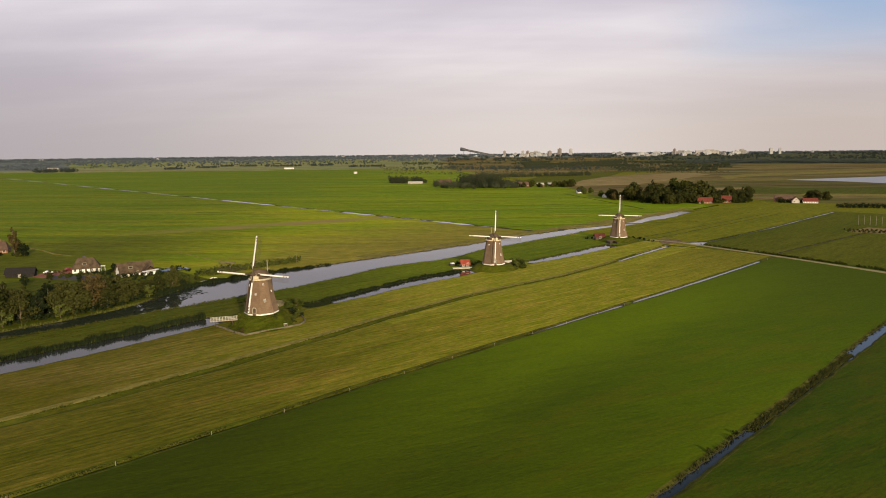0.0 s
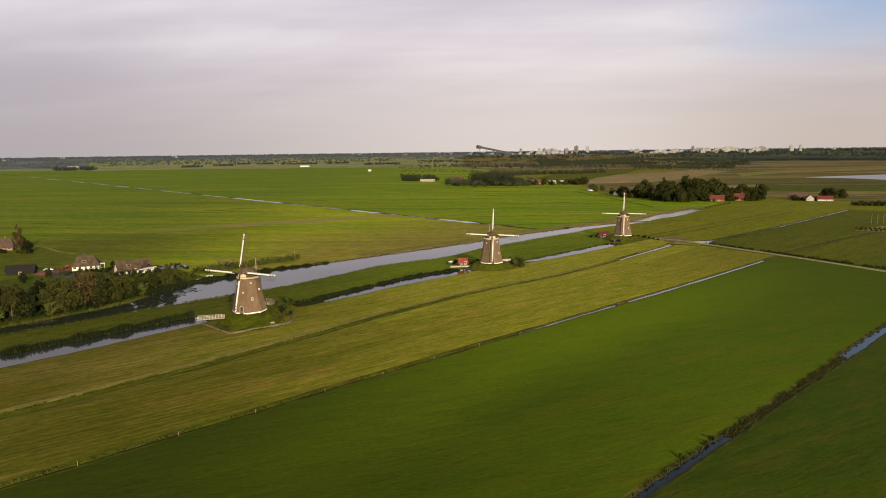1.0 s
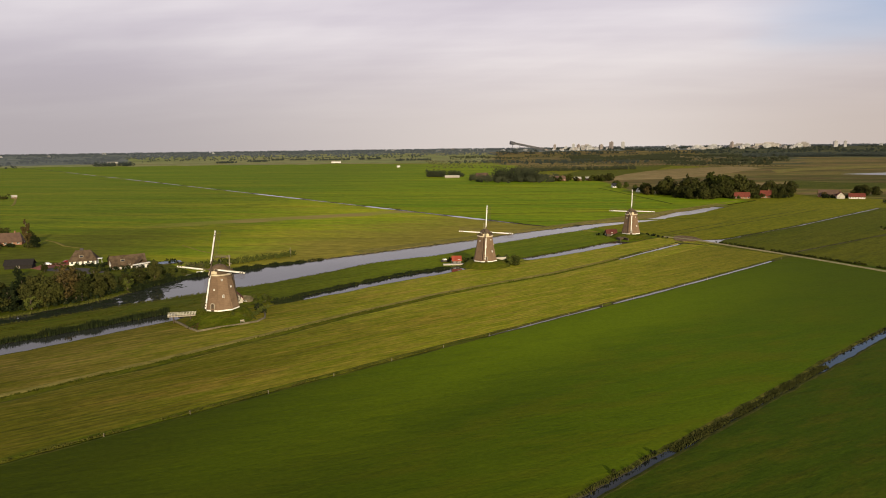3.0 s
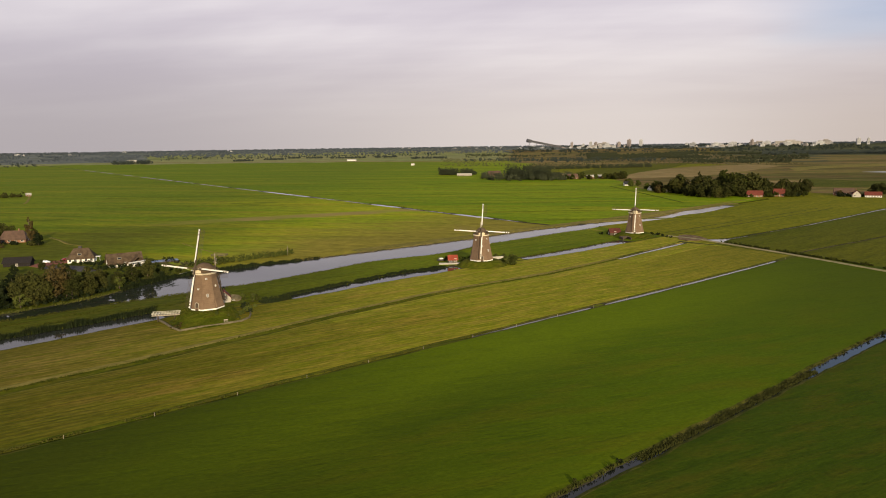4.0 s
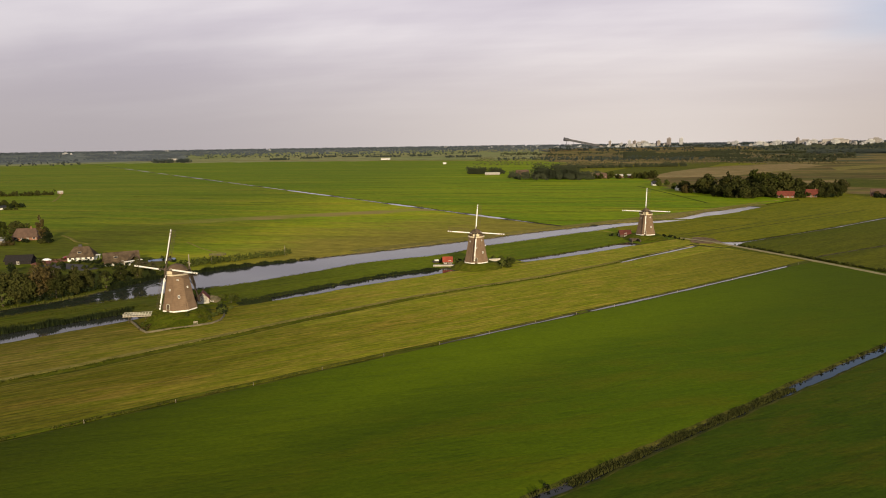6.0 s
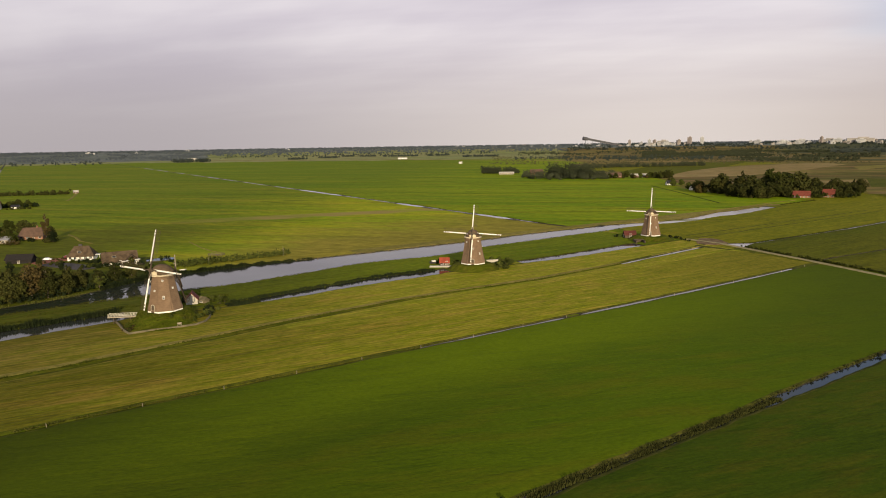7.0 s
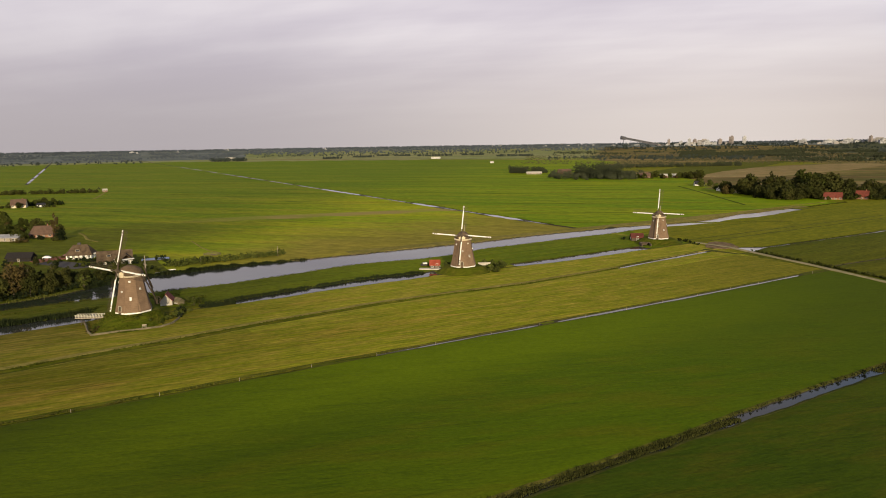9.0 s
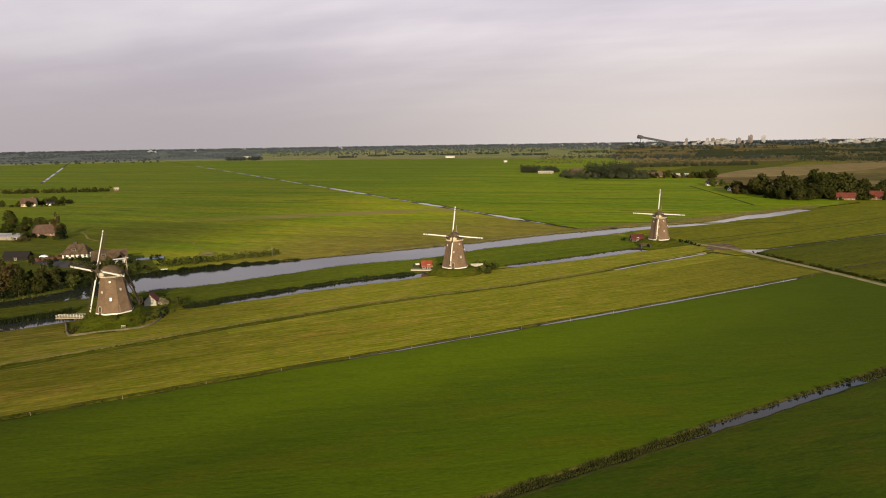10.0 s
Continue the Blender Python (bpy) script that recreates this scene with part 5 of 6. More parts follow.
def make_mill(at, turn, label, r=13.3, tilt=5.0, body_mat=None, door_at=-62):
    mill = thing("windmill", at, label, "windmill", "three windmills on the canal", turn)
    bm = bmesh.new()
    rings(bm, [(-0.8, 5.78), (0.55, 5.70)], 8)
    part("base_wall", bm, M["white"], mill, "whitewashed plinth")
    bm = bmesh.new()
    levels = [(0.46, 5.80), (0.58, 5.86), (2.5, 5.28), (4.5, 4.82), (7.0, 4.32), (9.5, 3.90), (11.6, 3.62)]
    rings(bm, levels, 8)
    upright = [e for e in bm.edges if abs(e.verts[0].co.z - e.verts[1].co.z) > 0.3]
    bmesh.ops.bevel(bm, geom=upright, offset=0.35, segments=3, affect="EDGES")
    part("body", bm, body_mat or M["thatch"], mill, "tapering eight-sided thatched body")
    bm = bmesh.new()
    rings(bm, [(11.5, 3.62), (11.55, 3.84), (11.92, 3.84), (12.05, 3.70)], 24)
    part("curb_band", bm, M["cream"], mill, "cream painted band under the cap")
    # the cap: a rounded boat of thatch, high in front, lower behind
    bm = bmesh.new()
    n, rows = 20, []
    for f, zs in ((1.06, 12.0), (1.10, 12.3), (1.04, 13.0), (0.88, 13.9), (0.58, 14.7), (0.24, 15.1)):
        row = []
        for i in range(n):
            a = 2 * math.pi * i / n
            x, y = 2.95 * f * math.sin(a), -3.95 * f * math.cos(a)
            y = max(y, -3.7)
            row.append(bm.verts.new((x * (0.9 if f < 1 else 1), y, zs - 0.16 * max(y, 0) * (1.1 - f) - 0.05 * y)))
        rows.append(row)
    for low, high in zip(rows, rows[1:]):
        for i in range(n):
            bm.faces.new((low[i], low[(i + 1) % n], high[(i + 1) % n], high[i]))
    bm.faces.new(rows[-1])
    bm.faces.new(rows[0][::-1])
    cap = part("cap", bm, M["cap_thatch"], mill, "rounded thatched cap")
    for p in cap.data.polygons:
        p.use_smooth = True
    bm = bmesh.new()
    box(bm, (2.8, 0.25, 0.9), (0, -3.85, 12.65), (0, 0, 0), 0.05)
    box(bm, (1.7, 0.25, 0.8), (0, -3.85, 13.5), (0, 0, 0), 0.05)
    part("cap_front", bm, M["cream"], mill, "boarded cream cap front")
    bm = bmesh.new()
    bar(bm, (0, -3.2, 13.45), (0, -5.1, 13.98), 0.8, sides=10)
    box(bm, (1.0, 0.9, 1.0), (0, -4.95, 13.95), (-14, 0, 0), 0.08)
    part("windshaft", bm, M["timber"], mill)
    hub = new("sail_cross")
    hub.empty_display_size = 0.3
    hub.parent = mill
    hub.matrix_basis = pose(0, -4.95, 13.95, -14, 0, 0)
    for k in range(4):
        make_sail(hub, tilt + 90 * k, r)
    # tail: pole, braces and winch wheel
    bm = bmesh.new()
    bar(bm, (0, 9.3, 0.4), (0, 5.4, 13.4), 0.42, 0.42, taper=0.8)
    part("tail_pole", bm, M["timber"], mill, "long wooden tail pole")
    bm = bmesh.new()
    bar(bm, (0, 5.8, 12.4), (0, 5.8, 17.2), 0.26, 0.26, taper=0.8)
    box(bm, (1.6, 0.14, 0.14), (0, 5.8, 14.2), (0, 12, 0))
    part("tail_post", bm, M["grey_wood"], mill, "upright post behind the cap")
    for s in (-1, 1):
        bm = bmesh.new()
        bar(bm, (s * 3.9, 0.4, 13.2), (s * 0.4, 8.9, 1.6), 0.26, 0.26)
        part("long_brace", bm, M["timber"], mill)
        bm = bmesh.new()
        bar(bm, (s * 2.5, 3.4, 13.0), (s * 0.25, 8.0, 6.0), 0.22, 0.22)
        part("short_brace", bm, M["timber"], mill)
    bm = bmesh.new()
    bar(bm, (-4.2, 0.4, 13.2), (4.2, 0.4, 13.2), 0.34, 0.34)
    part("cross_beam", bm, M["timber"], mill)
    bm = bmesh.new()
    for i in range(16):
        a, b = (2 * math.pi * k / 16 for k in (i, i + 1))
        bar(bm, (0.45, 9.2 + 1.25 * math.cos(a), 1.5 + 1.25 * math.sin(a)), (0.45, 9.2 + 1.25 * math.cos(b), 1.5 + 1.25 * math.sin(b)), 0.16, 0.16)
        if i % 4 == 0:
            bar(bm, (0.45, 9.2, 1.5), (0.45, 9.2 + 1.25 * math.cos(a), 1.5 + 1.25 * math.sin(a)), 0.10, 0.10)
    part("winch_wheel", bm, M["timber"], mill, "spoked winch wheel")
    # windows and the door, on the slopes that face the water meadow
    for ang, z, w, h in ((-90 + 22, 7.0, 0.40, 0.5), (-45, 4.8, 0.5, 0.9), (-45, 10.2, 0.4, 0.45), (-8, 7.6, 0.4, 0.5), (-90 - 45, 9.7, 0.4, 0.5)):
        rad = 0.925 * float(np.interp(z, [l[0] for l in levels], [l[1] for l in levels])) + 0.12
        flat = round((ang) / 45.0) * 45.0
        holder = pose(0, 0, 0, 0, 0, flat) @ pose(rad, 0.25 * math.sin(ang), z, 0, -12, 0)
        bm = bmesh.new()
        for sx, sz, px, pz in ((w + 0.14, 0.07, 0, h / 2 + 0.035), (w + 0.14, 0.07, 0, -h / 2 - 0.035), (0.07, h, -w / 2 - 0.035, 0), (0.07, h, w / 2 + 0.035, 0), (0.04, h, 0, 0), (w, 0.04, 0, 0)):
            box(bm, (0.16, sx, sz), (0.04, px, pz))
        win = part("window", bm, M["white"], mill, "small white framed window")
        win.matrix_basis = holder
        bm = bmesh.new()
        box(bm, (0.1, w, h))
        part("pane", bm, M["glass"], win)
    bm = bmesh.new()
    flat = round(door_at / 45.0) * 45.0
    for i in range(7):
        a, b = (math.pi * k / 7 for k in (i, i + 1))
        bar(bm, (0, -0.65 * math.cos(a), 2.1 + 0.5 * math.sin(a)), (0, -0.65 * math.cos(b), 2.1 + 0.5 * math.sin(b)), 0.12, 0.16)
    for s in (-1, 1):
        box(bm, (0.16, 0.12, 2.1), (0, s * 0.65, 1.05))
    frame_ob = part("door_frame", bm, M["pale_wood"], mill, "arched pale door frame")
    frame_ob.matrix_basis = pose(0, 0, 0, 0, 0, flat) @ pose(5.38, 0, 0, 0, -6, 0)
    bm = bmesh.new()
    box(bm, (0.12, 1.15, 2.35), (0, 0, 1.18), (0, 0, 0), 0.02)
    door = part("door", bm, M["timber"], mill, "dark wooden door")
    door.matrix_basis = pose(0, 0, 0, 0, 0, flat) @ pose(5.36, 0, 0, 0, -6, 0)
    return mill


make_mill(MILLS[0][:3], MILLS[0][3], "brown thatched windmill with white sails on a mound", 13.1, 3.5, None, -90)
make_mill(MILLS[1][:3], MILLS[1][3], "brown thatched windmill beside a small red-roofed hut", 12.8, 4.6, None, -90)
make_mill(MILLS[2][:3], MILLS[2][3], "brown thatched windmill near the farm track", 13.3, 1.8, None, -90)


# ---- houses and sheds ----
def make_house(name, at, turn, long, wide, wall, roof, label, wall_mat, roof_mat, hip=0.0, eave=0.4, windows=3, chimney=True, category="house", door=True, group="", ends=True):
    """Walls, a roof that is gabled or hipped, window frames with panes, a door and a chimney."""
    home = thing(name, at, label, category, group, turn)
    bm = bmesh.new()
    box(bm, (long, wide, wall + 0.3), (0, 0, wall / 2 - 0.15))
    if hip < 0.2:
        for s in (-1, 1):
            a = [bm.verts.new((s * (long / 2 - o), y, z)) for o in (0, 0.3) for y, z in ((-wide / 2, wall), (wide / 2, wall), (0, wall + roof - 0.1))]
            bm.faces.new(a[:3])
            bm.faces.new(a[3:])
            for i in range(3):
                j = (i + 1) % 3
                bm.faces.new((a[i], a[j], a[3 + j], a[3 + i]))
    part("wall", bm, wall_mat, home)
    bm = bmesh.new()
    L, Wd, t = long / 2 + eave, wide / 2 + eave, 0.25
    drop = wall - eave * roof / (wide / 2)
    ridge = long / 2 + eave - hip * long / 2 if hip else L
    outer = [bm.verts.new(p) for p in ((-L, -Wd, drop + t), (L, -Wd, drop + t), (L, Wd, drop + t), (-L, Wd, drop + t), (-ridge, 0, wall + roof + t), (ridge, 0, wall + roof + t))]
    inner = [bm.verts.new((v.co.x, v.co.y, v.co.z - t)) for v in outer]
    for o, flip in ((outer, 1), (inner, -1)):
        for f in ((0, 1, 5, 4), (2, 3, 4, 5)):
            bm.faces.new([o[i] for i in f[::flip]])
        if hip:
            for f in ((1, 2, 5), (3, 0, 4)):
                bm.faces.new([o[i] for i in f[::flip]])
    rim = ((0, 1), (1, 2), (2, 3), (3, 0)) if hip else ((0, 1), (1, 5), (5, 2), (2, 3), (3, 4), (4, 0))
    for i, j in rim:
        bm.faces.new((outer[i], outer[j], inner[j], inner[i]))
    roof_ob = part("roof", bm, roof_mat, home)
    bm = bmesh.new()
    bar(bm, (-ridge, 0, wall + roof + t), (ridge, 0, wall + roof + t), 0.35, sides=6)
    part("ridge", bm, roof_mat, roof_ob)
    if chimney:
        bm = bmesh.new()
        box(bm, (0.7, 0.7, 1.8), (ridge * 0.5, 0.2, wall + roof + 0.5), (0, 0, 0), 0.04)
        box(bm, (0.85, 0.85, 0.15), (ridge * 0.5, 0.2, wall + roof + 1.4))
        part("chimney", bm, M["brick"], roof_ob, "brick chimney")

    def opening(x, y, z, w, h, turn_z, kind):
        bm = bmesh.new()
        for sx, sz, px, pz in ((w + 0.16, 0.1, 0, h / 2), (w + 0.16, 0.1, 0, -h / 2), (0.1, h, -w / 2, 0), (0.1, h, w / 2, 0), (0.06, h, 0, 0)):
            box(bm, (sx, 0.14, sz), (px, 0, pz))
        ob = part(kind, bm, M["white"], home)
        ob.matrix_basis = pose(x, y, z, 0, 0, turn_z)
        bm = bmesh.new()
        box(bm, (w, 0.08, h))
        part("pane" if kind == "window" else "door_leaf", bm, M["glass"] if kind == "window" else M["timber"], ob)

    for s in (-1, 1):
        for i in range(windows):
            x = long * ((i + 0.5) / windows - 0.5)
            if door and s == -1 and i == windows // 2:
                opening(x, s * (wide / 2 + 0.03), 1.05, 1.0, 2.1, 0, "door")
            else:
                opening(x, s * (wide / 2 + 0.03), wall * 0.55, min(1.5, long / windows * 0.5), min(1.2, wall * 0.5), 0, "window")
        if ends and not hip and wall + roof > 4.0:
            opening(s * (long / 2 + 0.03), 0, wall + roof * 0.3, 1.0, 1.0, 90, "window")
        if ends:
            opening(s * (long / 2 + 0.03), wide * 0.22, wall * 0.55, 1.1, 1.0, 90, "window")
    return home


def dormer(home, x, y, z, turn, mat):
    bm = bmesh.new()
    box(bm, (1.9, 1.8, 1.1), (0, 0.6, 0))
    ob = part("dormer", bm, M["grey_wood"], home)
    ob.matrix_basis = pose(x, y, z, 0, 0, turn)
    bm = bmesh.new()
    box(bm, (2.3, 2.2, 0.22), (0, 0.5, 0.66), (-8, 0, 0), 0.05)
    part("dormer_roof", bm, mat, ob)
    bm = bmesh.new()
    box(bm, (1.5, 0.06, 0.8), (0, -0.31, 0))
    part("pane", bm, M["glass"], ob)


house_a = make_house("cottage", (-171.4, 336.0, 0), 24, 12.0, 8.5, 2.4, 4.1, "white cottage with a steep hipped grey thatched roof", M["plaster"], M["roof_thatch"], 0.5, 0.55, 5, False)
dormer(house_a, -0.6, -2.9, 4.2, 0, M["roof_thatch"])
bm = bmesh.new()
box(bm, (1.6, 1.2, 1.1), (-0.6, 0.2, 7.3), (0, 0, 0), 0.06)
part("chimney", bm, M["asphalt"], house_a, "dark chimney block on the ridge")
bm = bmesh.new()
box(bm, (2.6, 2.4, 0.25), (7.2, -0.5, 2.3), (0, 0, 0), 0.04)
for x in (6.6, 8.3):
    box(bm, (0.15, 0.15, 2.3), (x, -1.5, 1.15))
part("canopy", bm, M["white"], house_a, "flat white canopy")

house_b = make_house("cottage", (-143.0, 326.0, 0), 40, 15.0, 8.6, 1.8, 3.9, "long white cottage with a mottled grey thatched roof and gable ends", M["plaster"], M["roof_thatch"], 0.0, 0.6, 5, False)
dormer(house_b, -2.6, -2.9, 4.0, 0, M["roof_thatch"])
bm = bmesh.new()
box(bm, (5.6, 5.0, 2.2), (5.0, -4.6, 1.0))
part("side_wing", bm, M["plaster"], house_b, "low white side wing")
bm = bmesh.new()
for sx in (-1, 1):
    a = [bm.verts.new(p) for p in ((5.0, -8.0, 4.7), (5.0, -1.5, 4.7), (5.0 + sx * 3.3, -1.5, 1.9), (5.0 + sx * 3.3, -8.0, 1.9), (5.0, -8.0, 4.4), (5.0, -1.5, 4.4), (5.0 + sx * 3.3, -1.5, 1.6), (5.0 + sx * 3.3, -8.0, 1.6))]
    for f in ((0, 1, 2, 3), (4, 5, 6, 7), (0, 3, 7, 4), (1, 2, 6, 5), (2, 3, 7, 6), (0, 1, 5, 4)):
        bm.faces.new([a[k] for k in f])
part("wing_roof", bm, M["roof_thatch"], house_b, "thatched roof of the side wing")
hedge("hedge", "dark garden shrubs in front of the thatched cottages", [(-164 + 1.1 * i + rnd.uniform(-1, 1), 328 - 0.36 * i + rnd.uniform(-1.6, 1.2)) for i in range(8)] + [(-154 + 1.0 * i + rnd.uniform(-1, 1), 314.5 + 0.42 * i + rnd.uniform(-1.5, 1.0)) for i in range(26)], 1.2, 2.6, M["leaf_dark"], 0.4, 70)
hedge("hedge", "brownish shrubs between the drive and the barn", [(-180 + rnd.uniform(-9, 5), 327 + rnd.uniform(-5, 8)) for _ in range(10)], 0.8, 1.8, M["leaf_brown"], 0.35, 60)
plants(["bush2", "bush"], "garden bushes", [(-150, 313), (-146, 314.5), (-153, 312), (-133, 313), (-128, 316), (-137, 312), (-127, 326), (-124, 322)], 0.5, 0.9)
bm = bmesh.new()
box(bm, (9.0, 1.4, 0.3), (0, 0, 2.7), (0, 0, 0), 0.04)
canopy = tagged(part("veranda_roof", bm, M["white"]), "long narrow white veranda roof by the cottage", "canopy")
canopy.matrix_basis = pose(-133.0, 320.5, 0, 0, 0, 66)
bm = bmesh.new()
for x in (-4, 0, 4):
    bm = bmesh.new()
    box(bm, (0.18, 0.18, 2.7), (x, 0, 1.25))
    part("post", bm, M["timber"], canopy)

pool = thing("pool_cover", (-128.0, 336.5, 0.0), "flat blue-grey cover over a garden pool", "pool", turn=34)
bm = bmesh.new()
box(bm, (13.0, 5.5, 0.5), (0, 0, 0.2), (0, 0, 0), 0.06)
part("rim", bm, M["asphalt"], pool)
for i in range(8):
    bm = bmesh.new()
    box(bm, (1.5, 5.2, 0.25), (-5.6 + i * 1.6, 0, 0.55), (0, 4, 0), 0.03)
    part("slat", bm, M["blue"], pool, "blue cover panel")

barn = make_house("barn", (-196.0, 323.0, 0), 18, 12.0, 5.4, 2.0, 2.0, "low dark barn with a black roof", M["tarred"], M["tarred"], 0.0, 0.5, 1, False, "barn", True, "", False)
make_house("farmhouse", (-261, 405, 0), 22, 14.0, 9.0, 2.4, 4.4, "farmhouse with a brown tiled roof", M["brick"], M["brown_tile"], 0.3, 0.6, 4, True)
make_house("shed", (-268, 385, 0), 12, 16, 7, 2.2, 1.5, "long low grey shed beside the farmhouse", M["grey_wood"], M["grey_roof"], 0.0, 0.3, 3, False, "shed")
make_house("farmhouse", (-468, 590, 0), 35, 13, 10, 2.8, 5.0, "cream farmhouse with a steep brown roof far off", M["cream"], M["brown_tile"], 0.0, 0.4, 3, True)
make_house("shed", (-551, 806, 0), 40, 6, 4, 2.2, 1.4, "low brown shed at the hedgerow", M["brick"], M["concrete"], 0.0, 0.3, 3, False, "shed")
make_house("shed", (-452, 600, 0), 35, 7, 5, 2.0, 1.4, "small grey outbuilding by the far farmhouse", M["plaster"], M["black_tile"], 0.0, 0.3, 2, False, "shed")

# mill sheds
make_house("mill_shed", (-60.2, 251.4, 0.2), 116, 4.6, 4.0, 1.6, 2.2, "small pale shed with a red tiled roof by the mill", M["concrete"], M["dull_red_tile"], 0.0, 0.3, 1, False, "shed", False, "", False)
make_house("mill_shed", (-56.6, 252.8, 0.1), -20, 3.2, 2.4, 0.9, 0.9, "low grey lean-to shed beside the mill", M["kerb"], M["kerb"], 0.0, 0.2, 1, False, "shed", False, "", False)
make_house("mill_hut", (16.8, 335.6, 0.3), 10, 4.2, 3.8, 1.6, 1.6, "small dark wooden hut with a bright red roof", M["timber"], M["red_tile"], 0.0, 0.35, 2, False, "hut")
make_house("mill_shed", (107.2, 436.6, 0.4), 10, 6.5, 4.0, 1.6, 1.8, "dark shed with a dull red roof by the mill", M["timber"], M["maroon_tile"], 0.0, 0.35, 1, False, "shed")

# farm behind the third mill, and the far farm
make_house("farmhouse", (287, 727, 0), -8, 15, 8, 2.2, 3.8, "farm building with a red tiled roof", M["brick"], M["dull_red_tile"], 0.0, 0.4, 4, False)
make_house("farmhouse", (313, 733, 0), -24, 10, 8, 2.6, 4.6, "farmhouse with a red roof under trees", M["brick"], M["dull_red_tile"], 0.0, 0.4, 3)
make_house("cottage", (208, 835, 0), 40, 8, 6, 2.2, 3.0, "small white cottage by the wood", M["plaster"], M["black_tile"], 0.0, 0.4, 3)
make_house("cottage", (196, 928, 0), 10, 11, 7, 2.2, 3.0, "white cottage with a dark roof between trees", M["plaster"], M["black_tile"], 0.0, 0.4, 3)
make_house("farmhouse", (394, 716, 0), -20, 14, 8, 2.0, 2.8, "long white farm building with a red roof", M["plaster"], M["dull_red_tile"], 0.0, 0.4, 6, False)
make_house("farmhouse", (380, 719, 0), 70, 9, 7, 2.8, 3.6, "gabled farmhouse with a pale end wall", M["concrete"], M["dull_red_tile"], 0.0, 0.4, 3)
make_house("farmhouse", (378, 740, 0), -20, 18, 9, 2.8, 4.0, "brick farm building with a brown roof", M["brick"], M["brown_tile"], 0.0, 0.4, 4, False)
make_house("shed", (-40, 1250, 0), 5, 26, 10, 2.4, 1.8, "long pale farm shed far off", M["grey_wood"], M["concrete"], 0.0, 0.4, 6, False, "shed")
make_house("farmhouse", (14, 1225, 0), 15, 22, 12, 3.5, 5.5, "farmhouse with a red-brown roof far off", M["brick"], M["brown_tile"], 0.0, 0.4, 4)
make_house("farmhouse", (140, 1108, 0), 10, 16, 10, 3.0, 4.5, "brick farmhouse in the trees far off", M["brick"], M["brown_tile"], 0.0, 0.4, 3)
make_house("shed", (176, 1120, 0), 10, 26, 10, 3.0, 2.2, "low pinkish shed far off", M["brick"], M["concrete"], 0.0, 0.4, 4, False, "shed")
make_house("shed", (-1612, 2880, 0), 10, 40, 14, 5.0, 3.0, "white shed at the pasture's edge", M["concrete"], M["concrete"], 0.0, 0.4, 4, False, "shed")
make_house("shed", (-560, 2580, 0), 5, 34, 12, 4.0, 2.5, "long white shed on the horizon", M["plaster"], M["concrete"], 0.0, 0.4, 6, False, "shed")
make_house("shed", (-232, 1930, 0), 5, 9, 6, 3.0, 2.0, "tiny white shelter alone in the pasture", M["plaster"], M["concrete"], 0.0, 0.4, 2, False, "shed")


# ---- bridge, quay and small things ----
def make_footbridge(at, turn, long, label):
    bridge = thing("footbridge", at, label, "bridge", "", turn)
    for i in range(int(long / 0.4)):
        bm = bmesh.new()
        box(bm, (0.36, 1.7, 0.08), (-long / 2 + 0.2 + i * 0.4, 0, 0), (0, 0, 0), 0.01)
        part("plank", bm, M["grey_wood"], bridge)
    for s in (-1, 1):
        bm = bmesh.new()
        box(bm, (long, 0.16, 0.24), (0, s * 0.7, -0.17))
        part("beam", bm, M["grey_wood"], bridge)
        for z in (0.45, 0.85):
            bm = bmesh.new()
            box(bm, (long, 0.08, 0.11), (0, s * 0.82, z))
            part("rail", bm, M["pale_wood"], bridge, "whitish rail")
        for i in range(10):
            bm = bmesh.new()
            box(bm, (0.13, 0.13, 1.0), (-long / 2 + 0.3 + i * (long - 0.6) / 9, s * 0.82, 0.4))
            part("post", bm, M["pale_wood"], bridge)
    for x in (-long * 0.3, long * 0.3):
        for s in (-1, 1):
            bm = bmesh.new()
            bar(bm, (x, s * 0.6, -3.2), (x, s * 0.6, -0.1), 0.22, sides=8)
            part("pile", bm, M["timber"], bridge)
    return bridge


make_footbridge((-67.6, 222.6, 2.3), 17, 8.8, "pale wooden footbridge with white rails over the ditch")

jetty = thing("jetty", (-101.5, 304.0, 0.2), "small pale wooden jetty on the canal bank", "jetty", "", 60)
for i in range(9):
    bm = bmesh.new()
    box(bm, (0.42, 1.6, 0.08), (-2 + i * 0.48, 0, 0.3), (0, 0, 0), 0.01)
    part("plank", bm, M["concrete"], jetty)
for x in (-1.8, 1.9):
    for y in (-0.7, 0.7):
        bm = bmesh.new()
        bar(bm, (x, y, -1.2), (x, y, 0.28), 0.18, sides=7)
        part("pile", bm, M["timber"], jetty)
quay = thing("quay", (18.6, 332.6, -0.15), "pale concrete quay wall by the mill", "quay", "", 6)
bm = bmesh.new()
box(bm, (16.0, 2.2, 0.25), (0, 0, 0.55), (0, 0, 0), 0.04)
part("deck", bm, M["concrete"], quay)
bm = bmesh.new()
box(bm, (16.0, 0.3, 1.3), (0, -0.95, -0.2), (0, 0, 0), 0.03)
part("wall", bm, M["concrete"], quay)
boat = thing("boat", (11.2, 341.0, 0.1), "small dark boat with a white deck beside the hut", "boat", "", 35)
bm = bmesh.new()
hull = [(-2.6, 0.55), (-2.2, 1.0), (0.6, 1.05), (2.0, 0.7), (2.9, 0.0)]
keel = []
